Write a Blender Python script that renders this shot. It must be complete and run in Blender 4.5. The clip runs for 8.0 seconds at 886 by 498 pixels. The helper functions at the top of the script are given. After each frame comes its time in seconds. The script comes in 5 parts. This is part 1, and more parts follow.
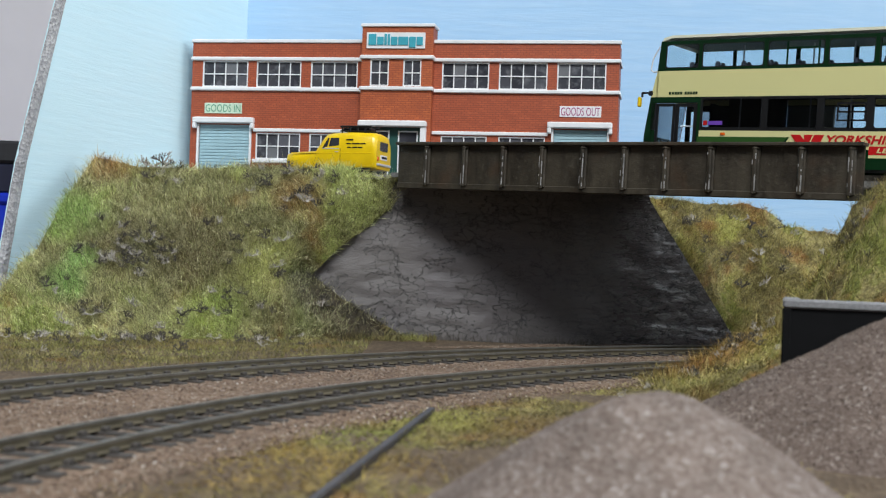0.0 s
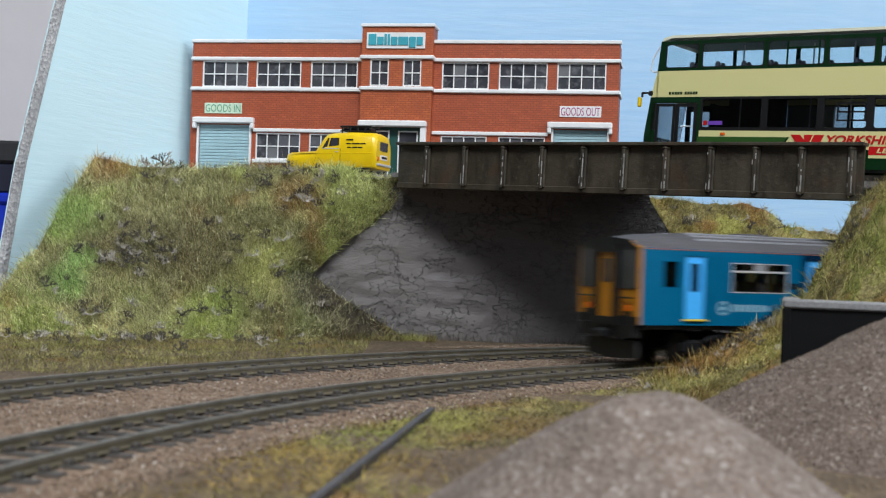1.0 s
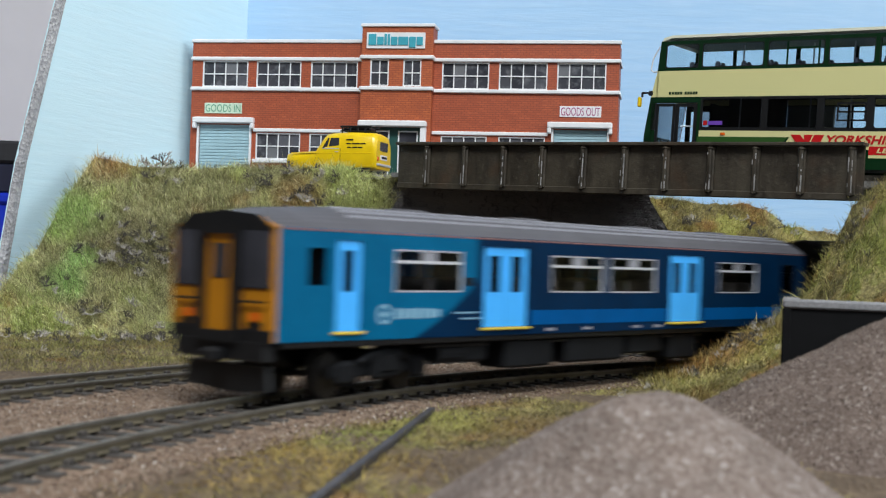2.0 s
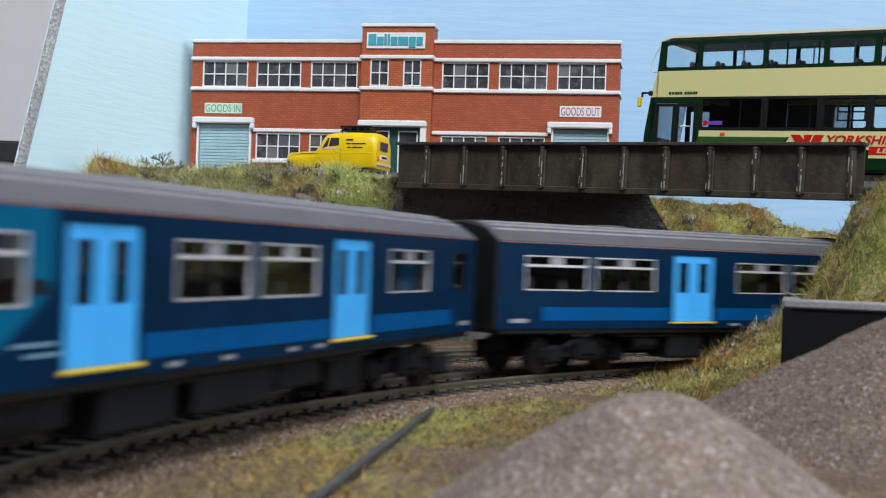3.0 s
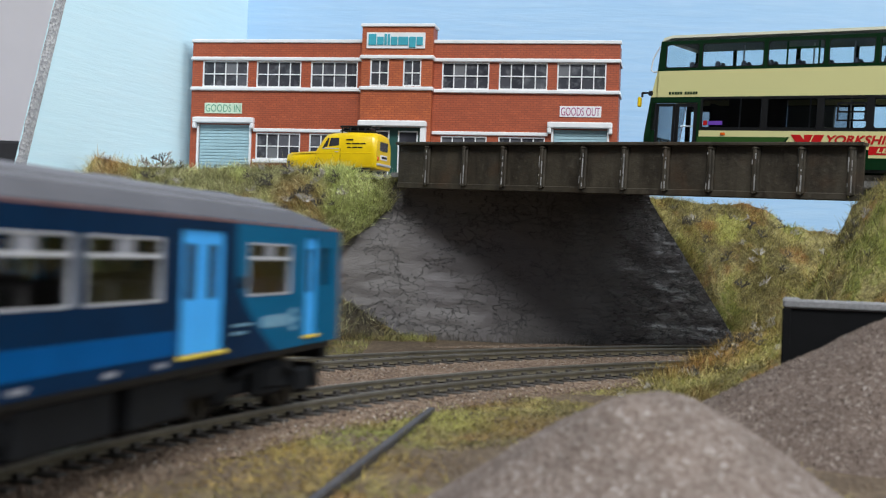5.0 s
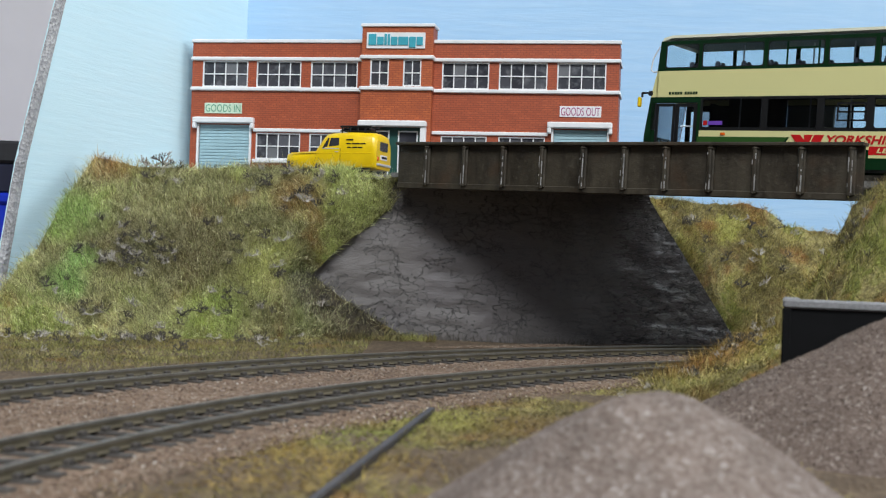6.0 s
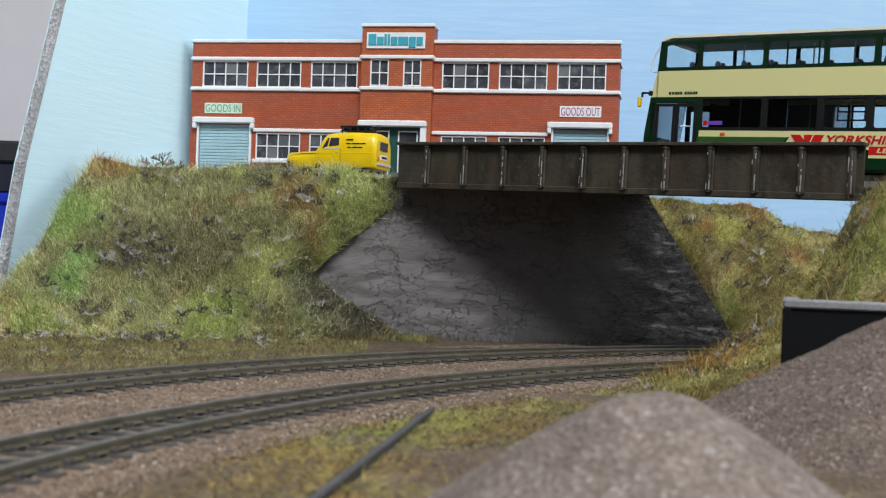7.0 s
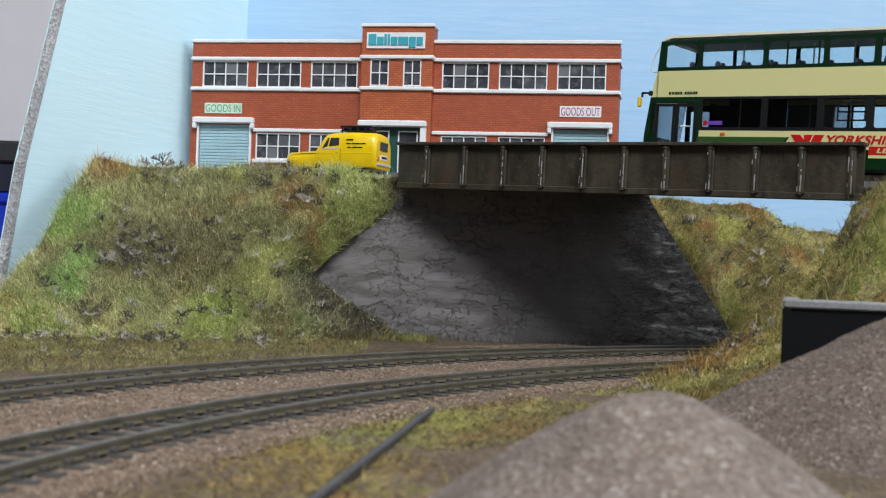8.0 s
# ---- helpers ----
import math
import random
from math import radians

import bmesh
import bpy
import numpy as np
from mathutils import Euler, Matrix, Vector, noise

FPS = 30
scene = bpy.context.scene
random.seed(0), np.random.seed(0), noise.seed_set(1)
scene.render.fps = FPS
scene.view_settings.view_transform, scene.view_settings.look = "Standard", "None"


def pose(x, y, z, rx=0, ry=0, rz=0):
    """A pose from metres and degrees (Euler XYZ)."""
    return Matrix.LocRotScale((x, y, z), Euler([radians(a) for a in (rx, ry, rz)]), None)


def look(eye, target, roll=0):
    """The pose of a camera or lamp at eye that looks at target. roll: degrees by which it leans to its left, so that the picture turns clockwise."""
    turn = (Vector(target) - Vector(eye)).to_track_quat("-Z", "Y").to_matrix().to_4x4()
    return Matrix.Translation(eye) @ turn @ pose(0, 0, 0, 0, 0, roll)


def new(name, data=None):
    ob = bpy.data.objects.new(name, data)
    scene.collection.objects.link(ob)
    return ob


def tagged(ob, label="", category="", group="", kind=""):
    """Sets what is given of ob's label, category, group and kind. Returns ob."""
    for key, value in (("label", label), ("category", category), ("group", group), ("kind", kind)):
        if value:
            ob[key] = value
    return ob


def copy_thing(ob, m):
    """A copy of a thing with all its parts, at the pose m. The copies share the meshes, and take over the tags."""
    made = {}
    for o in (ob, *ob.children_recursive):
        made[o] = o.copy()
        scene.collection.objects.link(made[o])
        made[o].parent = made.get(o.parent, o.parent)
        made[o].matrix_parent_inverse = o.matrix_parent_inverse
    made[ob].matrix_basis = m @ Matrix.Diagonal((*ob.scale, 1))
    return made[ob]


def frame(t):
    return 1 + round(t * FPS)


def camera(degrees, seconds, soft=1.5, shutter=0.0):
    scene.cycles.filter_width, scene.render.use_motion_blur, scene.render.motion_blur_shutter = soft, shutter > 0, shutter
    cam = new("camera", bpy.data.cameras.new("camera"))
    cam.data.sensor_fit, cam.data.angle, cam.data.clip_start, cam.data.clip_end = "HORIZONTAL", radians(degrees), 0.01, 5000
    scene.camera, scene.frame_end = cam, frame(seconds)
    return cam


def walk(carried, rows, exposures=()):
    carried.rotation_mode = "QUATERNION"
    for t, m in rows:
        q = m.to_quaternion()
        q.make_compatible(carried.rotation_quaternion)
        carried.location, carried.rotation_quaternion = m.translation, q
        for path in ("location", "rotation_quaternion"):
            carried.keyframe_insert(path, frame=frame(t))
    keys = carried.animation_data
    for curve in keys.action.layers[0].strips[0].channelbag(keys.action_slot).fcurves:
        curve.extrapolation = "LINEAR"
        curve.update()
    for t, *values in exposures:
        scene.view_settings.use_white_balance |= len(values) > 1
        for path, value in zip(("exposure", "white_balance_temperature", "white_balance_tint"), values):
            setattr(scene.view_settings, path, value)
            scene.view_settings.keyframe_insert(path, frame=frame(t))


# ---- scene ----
# A model railway at 1:76 on a table in a room. Lengths below are in millimetres unless noted; MM turns them into metres.
MM = 0.001
RAIL_TOP = 3.2
CX, CY = 373.9, 91.1          # centre of both track curves
R_FRONT, R_BACK = 460.9, 525.6
EYE_Z = 37.4

cam = camera(38.35, 8.0, soft=1.1, shutter=0.85)
EYE = look((0, 0, EYE_Z * MM), (0, 1, EYE_Z * MM + 0.0071), 1.925)
walk(cam, [(0.0, EYE), (8.0, EYE)])
# focus on the bridge and the yard behind it; the heaps in front fall out of focus
cam.data.dof.use_dof = True
cam.data.dof.focus_distance = 0.56
cam.data.dof.aperture_fstop = 40.0

# ---- light: a room with two windows and a ceiling lamp ----
world = bpy.data.worlds.new("room_sky")
scene.world = world
world.use_nodes = True
wn = world.node_tree
sky = wn.nodes.new("ShaderNodeTexSky")
sky.sky_type, sky.sun_disc, sky.sun_elevation, sky.sun_rotation = "NISHITA", False, radians(35), radians(140)
wn.links.new(sky.outputs[0], wn.nodes["Background"].inputs[0])
wn.nodes["Background"].inputs[1].default_value = 0.05


def window_light(name, eye, target, w, h, watts, colour):
    lamp = bpy.data.lights.new(name, "AREA")
    lamp.shape, lamp.size, lamp.size_y, lamp.energy, lamp.color = "RECTANGLE", w, h, watts, colour
    ob = new(name, lamp)
    ob.matrix_world = look(eye, target)
    return ob


window_light("window_light_side", (1.68, -0.25, 0.75), (0, 0.25, 0.2), 1.5, 1.2, 17, (0.88, 0.95, 1.0))
window_light("window_light_rear", (0.3, -1.48, 0.95), (0, 0.5, 0.1), 1.8, 1.1, 0.4, (0.88, 0.95, 1.0))
window_light("ceiling_lamp_light", (0.12, -0.66, 1.44), (0.12, -0.66, 0), 1.2, 0.6, 56, (0.92, 0.975, 1.0))
scene.view_settings.exposure = 0.0


# ---- materials ----
def material(name, rough=0.6, metal=0.0):
    m = bpy.data.materials.new(name)
    m.use_nodes = True
    nt = m.node_tree
    b = nt.nodes["Principled BSDF"]
    b.inputs["Roughness"].default_value, b.inputs["Metallic"].default_value = rough, metal
    return m, nt, b


def node(nt, kind, **values):
    n = nt.nodes.new("ShaderNode" + kind)
    for k, v in values.items():
        n.inputs[k.replace("_", " ")].default_value = v
    return n


def coords(nt, world_space=False):
    if world_space:
        return nt.nodes.new("ShaderNodeNewGeometry").outputs["Position"]
    return nt.nodes.new("ShaderNodeTexCoord").outputs["Object"]


def ramp(nt, fac, stops):
    r = nt.nodes.new("ShaderNodeValToRGB")
    while len(r.color_ramp.elements) < len(stops):
        r.color_ramp.elements.new(0.5)
    for e, (p, c) in zip(r.color_ramp.elements, stops):
        e.position, e.color = p, (*c, 1)
    nt.links.new(fac, r.inputs[0])
    return r.outputs[0]


def mix(nt, fac, a, b, mode="MIX"):
    m = nt.nodes.new("ShaderNodeMix")
    m.data_type, m.blend_type = "RGBA", mode
    for sock, v in ((m.inputs[0], fac), (m.inputs[6], a), (m.inputs[7], b)):
        if hasattr(v, "links"):
            nt.links.new(v, sock)
        elif isinstance(v, tuple):
            sock.default_value = (*v, 1)
        else:
            sock.default_value = v
    return m.outputs[2]


def bump(nt, b, height, dist, strength=0.6):
    bp = node(nt, "Bump", Strength=strength, Distance=dist)
    nt.links.new(height, bp.inputs["Height"])
    nt.links.new(bp.outputs[0], b.inputs["Normal"])


def noise_tex(nt, vec, scale, detail=4.0, rough=0.6):
    n = node(nt, "TexNoise", Scale=scale, Detail=detail, Roughness=rough)
    nt.links.new(vec, n.inputs["Vector"])
    return n.outputs["Fac"]


def painted(name, colour, rough=0.45, vary=0.12, scale=120.0, metal=0.0, relief=0.00005, gloss=0.5):
    """Paint or plastic with a slight tone change and dust in it."""
    m, nt, b = material(name, rough, metal)
    b.inputs["Specular IOR Level"].default_value = gloss
    v = coords(nt)
    n1, n2 = noise_tex(nt, v, scale), noise_tex(nt, v, scale * 9, 3)
    dark = tuple(c * (1 - vary) for c in colour)
    light = tuple(min(1, c * (1 + vary * 0.6)) for c in colour)
    c = ramp(nt, n1, [(0.3, dark), (0.7, light)])
    c = mix(nt, min(0.12, vary), c, ramp(nt, n2, [(0.35, tuple(x * 0.6 for x in colour)), (0.65, colour)]))
    nt.links.new(c, b.inputs["Base Color"])
    rr = node(nt, "MapRange", **{"To_Min": max(0.05, rough - 0.03 - vary * 0.2), "To_Max": min(1, rough + 0.03 + vary * 0.25)})
    nt.links.new(n1, rr.inputs[0])
    nt.links.new(rr.outputs[0], b.inputs["Roughness"])
    if relief:
        bump(nt, b, n2, relief, 0.4)
    return m


def speckled(name, stops, scale, relief, rough=0.9, big=40.0, dark=0.55):
    """Grit, soil or stone: cell colours over a slow change of tone."""
    m, nt, b = material(name, rough)
    v = coords(nt, True)
    vo = node(nt, "TexVoronoi", Scale=scale)
    nt.links.new(v, vo.inputs["Vector"])
    sep = nt.nodes.new("ShaderNodeSeparateColor")
    nt.links.new(vo.outputs["Color"], sep.inputs[0])
    c = ramp(nt, sep.outputs[0], stops)
    n = noise_tex(nt, v, big, 6)
    c = mix(nt, ramp(nt, n, [(0.35, (0, 0, 0)), (0.7, (0.6, 0.6, 0.6))]), c, tuple(x * dark for x in stops[0][1]))
    nt.links.new(c, b.inputs["Base Color"])
    h = node(nt, "Math")
    h.operation = "ADD"
    nt.links.new(vo.outputs["Distance"], h.inputs[0])
    nt.links.new(noise_tex(nt, v, scale * 0.7, 5), h.inputs[1])
    bump(nt, b, h.outputs[0], relief, 0.9)
    return m


# patches where another fibre was laid: centre, radius, colour
TUFTS = [((-162, 548, 18), 14, (0.42, 0.90, 0.24)), ((-157, 556, 30), 11, (0.40, 0.84, 0.22)), ((-150, 480, 0), 22, (0.52, 0.60, 0.18)), ((-100, 505, 0), 26, (0.50, 0.44, 0.16)), ((-170, 460, 0), 22, (0.34, 0.25, 0.11)), ((-164, 575, 50), 22, (0.40, 0.62, 0.16)), ((-98, 546, 14), 19, (0.52, 0.66, 0.15)), ((-80, 562, 34), 23, (0.66, 0.68, 0.24)), ((-46, 596, 72), 22, (0.66, 0.74, 0.26)),
         ((-68, 590, 66), 17, (0.52, 0.28, 0.08)), ((-40, 590, 60), 18, (0.60, 0.66, 0.24)), ((-163, 605, 76), 17, (0.60, 0.27, 0.07)), ((-126, 562, 42), 40, (0.22, 0.18, 0.08)), ((-106, 564, 36), 26, (0.20, 0.155, 0.065)), ((-132, 596, 66), 24, (0.34, 0.33, 0.14)),
         ((-26, 226, 0), 32, (0.70, 0.54, 0.15)), ((0, 300, 0), 28, (0.62, 0.70, 0.20)), ((38, 366, 2), 22, (0.78, 0.86, 0.36)), ((30, 290, 0), 26, (0.34, 0.19, 0.07)), ((58, 345, 2), 30, (0.46, 0.26, 0.09)), ((10, 232, 0), 24, (0.40, 0.24, 0.08)), ((-14, 262, 0), 18, (0.46, 0.62, 0.14)), ((90, 420, 8), 30, (0.58, 0.30, 0.08)), ((-50, 205, 0), 30, (0.52, 0.36, 0.12)), ((-58, 578, 17), 21, (0.13, 0.115, 0.085)), ((-40, 580, 6), 24, (0.14, 0.115, 0.08))]


def grass_material(name, strands, gain=1.0, rusty=0.585, straw=0.75):
    """Static grass: patches of green, straw and rust; single strands differ a little."""
    m, nt, b = material(name, 0.75)
    v = coords(nt, True)
    patch = noise_tex(nt, v, 27, 7, 0.68)
    c = ramp(nt, patch, [(0.30, (0.16, 0.155, 0.055)), (0.39, (0.44, 0.55, 0.135)), (0.45, (0.74, 0.72, 0.36)), (0.51, (0.25, 0.24, 0.095)), (0.58, (0.31, 0.29, 0.115)), (0.65, (0.68, 0.75, 0.25)), (0.78, (0.45, 0.59, 0.17))])
    rust = noise_tex(nt, v, 47, 4)
    c = mix(nt, ramp(nt, rust, [(rusty, (0, 0, 0)), (rusty + 0.14, (0.85, 0.85, 0.85))]), c, (0.48, 0.22, 0.055))
    fresh = noise_tex(nt, v, 17, 2)
    c = mix(nt, ramp(nt, fresh, [(0.62, (0, 0, 0)), (0.74, (0.5, 0.5, 0.5))]), c, (0.30, 0.62, 0.12))
    for centre, radius, colour in TUFTS:
        d = nt.nodes.new("ShaderNodeVectorMath")
        d.operation = "DISTANCE"
        d.inputs[1].default_value = [q * MM for q in centre]
        nt.links.new(v, d.inputs[0])
        mr = node(nt, "MapRange", **{"From_Min": radius * MM, "From_Max": radius * MM * 0.35, "To_Min": 0.0, "To_Max": 0.95})
        nt.links.new(d.outputs["Value"], mr.inputs[0])
        c = mix(nt, mix(nt, 1.0, mr.outputs[0], ramp(nt, rust if colour[0] < 0.4 else fresh, [(0.28, (0.35, 0.35, 0.35)), (0.5, (1.0, 1.0, 1.0))]), "MULTIPLY"), c, colour)
    if strands:
        g = nt.nodes.new("ShaderNodeNewGeometry")
        one = g.outputs["Random Per Island"]
        c = mix(nt, ramp(nt, one, [(0.0, (0.0, 0, 0)), (0.55, (straw * 0.15, straw * 0.15, straw * 0.15)), (0.9, (straw * 0.7, straw * 0.7, straw * 0.7)), (1.0, (straw, straw, straw))]), c, (0.86, 0.82, 0.50))
        c = mix(nt, ramp(nt, one, [(0.18, (0.85, 0.85, 0.85)), (0.42, (0, 0, 0))]), c, (0.06, 0.055, 0.025))
        c = mix(nt, ramp(nt, one, [(0.46, (0, 0, 0)), (0.5, (0.4, 0.4, 0.4)), (0.54, (0, 0, 0))]), c, (0.40, 0.62, 0.12))
    else:
        fine = noise_tex(nt, v, 700, 4)
        c = mix(nt, ramp(nt, fine, [(0.35, (0.6, 0.6, 0.6)), (0.6, (0, 0, 0))]), c, (0.09, 0.07, 0.03))
        bump(nt, b, fine, 0.0012, 1.0)
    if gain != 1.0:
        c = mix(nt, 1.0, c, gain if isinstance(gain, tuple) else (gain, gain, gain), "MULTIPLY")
    nt.links.new(c, b.inputs["Base Color"])
    return m


def brick_material(name, k):
    m, nt, b = material(name, 0.55)
    v = coords(nt)
    mp = nt.nodes.new("ShaderNodeCombineXYZ")
    sp = nt.nodes.new("ShaderNodeSeparateXYZ")
    nt.links.new(v, sp.inputs[0])
    add = nt.nodes.new("ShaderNodeMath")
    nt.links.new(sp.outputs[0], add.inputs[0])
    nt.links.new(sp.outputs[1], add.inputs[1])
    nt.links.new(add.outputs[0], mp.inputs[0])
    nt.links.new(sp.outputs[2], mp.inputs[1])
    t = node(nt, "TexBrick", Scale=1.0, Color1=(0.44 * k, 0.092 * k * k, 0.032, 1), Color2=(0.35 * k, 0.066 * k * k, 0.022, 1), Mortar=(0.24 * k, 0.05 * k, 0.022, 1))
    t.inputs["Mortar Size"].default_value = 0.00016
    t.inputs["Brick Width"].default_value = 0.0030
    t.inputs["Row Height"].default_value = 0.00115
    nt.links.new(mp.outputs[0], t.inputs["Vector"])
    n = noise_tex(nt, v, 160, 4)
    c = mix(nt, ramp(nt, n, [(0.35, (0.35, 0.35, 0.35)), (0.65, (0, 0, 0))]), t.outputs["Color"], (0.22, 0.045, 0.018))
    nt.links.new(c, b.inputs["Base Color"])
    bump(nt, b, t.outputs["Fac"], -0.00008, 0.3)
    return m


def wall_material():
    """Dark painted cork bark: horizontal cracks and flakes with a dull sheen."""
    m, nt, b = material("painted_cork", 0.5)
    v = coords(nt)
    mp = node(nt, "Mapping")
    mp.inputs["Scale"].default_value = (1.0, 1.0, 2.6)
    nt.links.new(v, mp.inputs[0])
    n0 = noise_tex(nt, v, 28, 4, 0.5)
    n1 = noise_tex(nt, mp.outputs[0], 190, 8, 0.7)
    n2 = noise_tex(nt, mp.outputs[0], 620, 5, 0.6)

    def cracks(scale, width, low, high, flat):
        mc = node(nt, "Mapping")
        mc.inputs["Scale"].default_value = (1.0, 1.0, flat)
        nt.links.new(v, mc.inputs[0])
        n = noise_tex(nt, mc.outputs[0], scale, 7, 0.62)
        d = nt.nodes.new("ShaderNodeMath")
        d.operation = "SUBTRACT"
        d.inputs[1].default_value = 0.5
        nt.links.new(n, d.inputs[0])
        e = nt.nodes.new("ShaderNodeMath")
        e.operation = "ABSOLUTE"
        nt.links.new(d.outputs[0], e.inputs[0])
        line = ramp(nt, e.outputs[0], [(width * 0.3, (0, 0, 0)), (width, (1, 1, 1))])
        gate = ramp(nt, noise_tex(nt, v, 75, 4), [(low, (0, 0, 0)), (high, (1, 1, 1))])
        return mix(nt, gate, line, (1.0, 1.0, 1.0))

    def cells(scale, width, flat, low, high):
        """Bark-like cracks along the borders of uneven cells."""
        mc = node(nt, "Mapping")
        mc.inputs["Scale"].default_value = (1.0, 1.0, flat)
        nt.links.new(v, mc.inputs[0])
        wob = node(nt, "TexNoise", Scale=140.0, Detail=5.0, Roughness=0.65)
        nt.links.new(mc.outputs[0], wob.inputs["Vector"])
        add = nt.nodes.new("ShaderNodeVectorMath")
        add.operation = "MULTIPLY_ADD"
        nt.links.new(wob.outputs["Color"], add.inputs[0])
        add.inputs[1].default_value = (0.014, 0.014, 0.014)
        nt.links.new(mc.outputs[0], add.inputs[2])
        vo = node(nt, "TexVoronoi", Scale=scale)
        vo.feature = "DISTANCE_TO_EDGE"
        nt.links.new(add.outputs[0], vo.inputs["Vector"])
        line = ramp(nt, vo.outputs["Distance"], [(width * 0.35, (0, 0, 0)), (width, (1, 1, 1))])
        gate = ramp(nt, noise_tex(nt, v, 60, 4), [(low, (0, 0, 0)), (high, (1, 1, 1))])
        return mix(nt, gate, line, (1.0, 1.0, 1.0))
    crack = mix(nt, 1.0, cells(70, 0.016, 1.3, 0.40, 0.56), cells(150, 0.022, 1.9, 0.54, 0.42), "MULTIPLY")
    # level flakes towards the far end, where the bark was laid the other way
    sx = nt.nodes.new("ShaderNodeSeparateXYZ")
    nt.links.new(v, sx.inputs[0])
    far_end = node(nt, "MapRange", **{"From_Min": 0.045, "From_Max": 0.085})
    nt.links.new(sx.outputs[0], far_end.inputs[0])
    flakes = mix(nt, far_end.outputs[0], (1.0, 1.0, 1.0), cells(110, 0.05, 4.2, 0.62, 0.5))
    mr = node(nt, "Mapping")
    mr.inputs["Scale"].default_value = (0.6, 0.6, 3.0)
    nt.links.new(v, mr.inputs[0])
    ridge = noise_tex(nt, mr.outputs[0], 150, 5, 0.6)
    c = ramp(nt, n1, [(0.3, (0.110, 0.095, 0.096)), (0.55, (0.126, 0.110, 0.112)), (0.75, (0.142, 0.127, 0.131))])
    c = mix(nt, ramp(nt, n0, [(0.4, (0.5, 0.5, 0.5)), (0.65, (0, 0, 0))]), c, (0.15, 0.134, 0.123))
    c = mix(nt, crack, (0.05, 0.048, 0.048), c)
    c = mix(nt, flakes, (0.07, 0.066, 0.068), c)
    nt.links.new(c, b.inputs["Base Color"])
    h = mix(nt, 0.35, n1, n2)
    h = mix(nt, mix(nt, far_end.outputs[0], (0.10, 0.10, 0.10), (0.5, 0.5, 0.5)), h, ridge)
    h = mix(nt, 0.5, h, (0.5, 0.5, 0.5))
    h = mix(nt, 1.0, mix(nt, 1.0, h, crack, "MULTIPLY"), flakes, "MULTIPLY")
    bump(nt, b, h, 0.0015, 0.8)
    rr = ramp(nt, n1, [(0.3, (0.36, 0.36, 0.36)), (0.7, (0.16, 0.16, 0.16))])
    b.inputs["Specular IOR Level"].default_value = 0.75
    rr = mix(nt, far_end.outputs[0], (0.62, 0.62, 0.62), rr)
    nt.links.new(rr, b.inputs["Roughness"])
    return m


def sky_board_material(name, low, high):
    """Sky-blue emulsion with brush strokes; paler near the land."""
    m, nt, b = material(name, 0.6)
    v = coords(nt, True)
    mp = node(nt, "Mapping")
    mp.inputs["Scale"].default_value = (0.35, 0.35, 4.0)
    mp.inputs["Rotation"].default_value = (0, 0.12, 0)
    nt.links.new(v, mp.inputs[0])
    stroke = noise_tex(nt, mp.outputs[0], 90, 6, 0.6)
    cloud = noise_tex(nt, v, 7, 3)
    c = mix(nt, cloud, low, high)
    c = mix(nt, ramp(nt, stroke, [(0.42, (0, 0, 0)), (0.8, (0.16, 0.16, 0.16))]), c, (0.78, 0.86, 0.9))
    nt.links.new(c, b.inputs["Base Color"])
    bump(nt, b, stroke, 0.0004, 0.5)
    return m


def glass_material(name, tint, rough=0.05):
    m, nt, b = material(name, rough)
    b.inputs["Base Color"].default_value = (*tint, 1)
    b.inputs["Transmission Weight"].default_value = 1.0
    b.inputs["IOR"].default_value = 1.25
    return m


M_BRICK = brick_material("printed_brick", 1.0)
M_BRICKBAY = brick_material("printed_orange_brick", 1.13)
M_WHITE = painted("white_plastic", (0.76, 0.75, 0.76), 0.5, 0.08)
M_SHUTTER = painted("pale_blue_shutter", (0.34, 0.50, 0.56), 0.5, 0.1)
M_DARKGLASS = painted("dark_window_card", (0.045, 0.045, 0.055), 0.16, 0.5, 60, 0, 0)


def pane_material():
    """Printed dark panes, some with a pale curtain edge or a grey reflection."""
    m, nt, b = material("printed_panes", 0.22)
    info = nt.nodes.new("ShaderNodeObjectInfo")
    v = coords(nt)
    tone = ramp(nt, info.outputs["Random"], [(0.0, (0.03, 0.03, 0.038)), (0.6, (0.06, 0.06, 0.07)), (0.9, (0.10, 0.10, 0.115)), (1.0, (0.17, 0.17, 0.18))])
    c = mix(nt, ramp(nt, noise_tex(nt, v, 170, 4), [(0.5, (0, 0, 0)), (0.75, (0.7, 0.7, 0.7))]), tone, (0.20, 0.20, 0.215))
    nt.links.new(c, b.inputs["Base Color"])
    return m


M_PANES = pane_material()
M_SLATE = painted("blue_grey_side", (0.06, 0.10, 0.16), 0.6)
M_DOORGREEN = painted("dark_green_door", (0.015, 0.07, 0.06), 0.4)
M_TEALINK = painted("teal_lettering", (0.04, 0.34, 0.43), 0.5)
M_GREENINK = painted("green_lettering", (0.10, 0.33, 0.20), 0.5)
M_PURPLEINK = painted("crimson_lettering", (0.30, 0.02, 0.14), 0.5)
M_SIGNGREEN = painted("pale_green_sign", (0.62, 0.74, 0.58), 0.5)
M_ROAD = speckled("road_grit", [(0.0, (0.16, 0.155, 0.15)), (1.0, (0.24, 0.23, 0.22))], 1500, 0.0002)
M_SOIL = speckled("soil", [(0.0, (0.07, 0.044, 0.025)), (0.5, (0.12, 0.080, 0.048)), (1.0, (0.18, 0.13, 0.085))], 900, 0.0006)
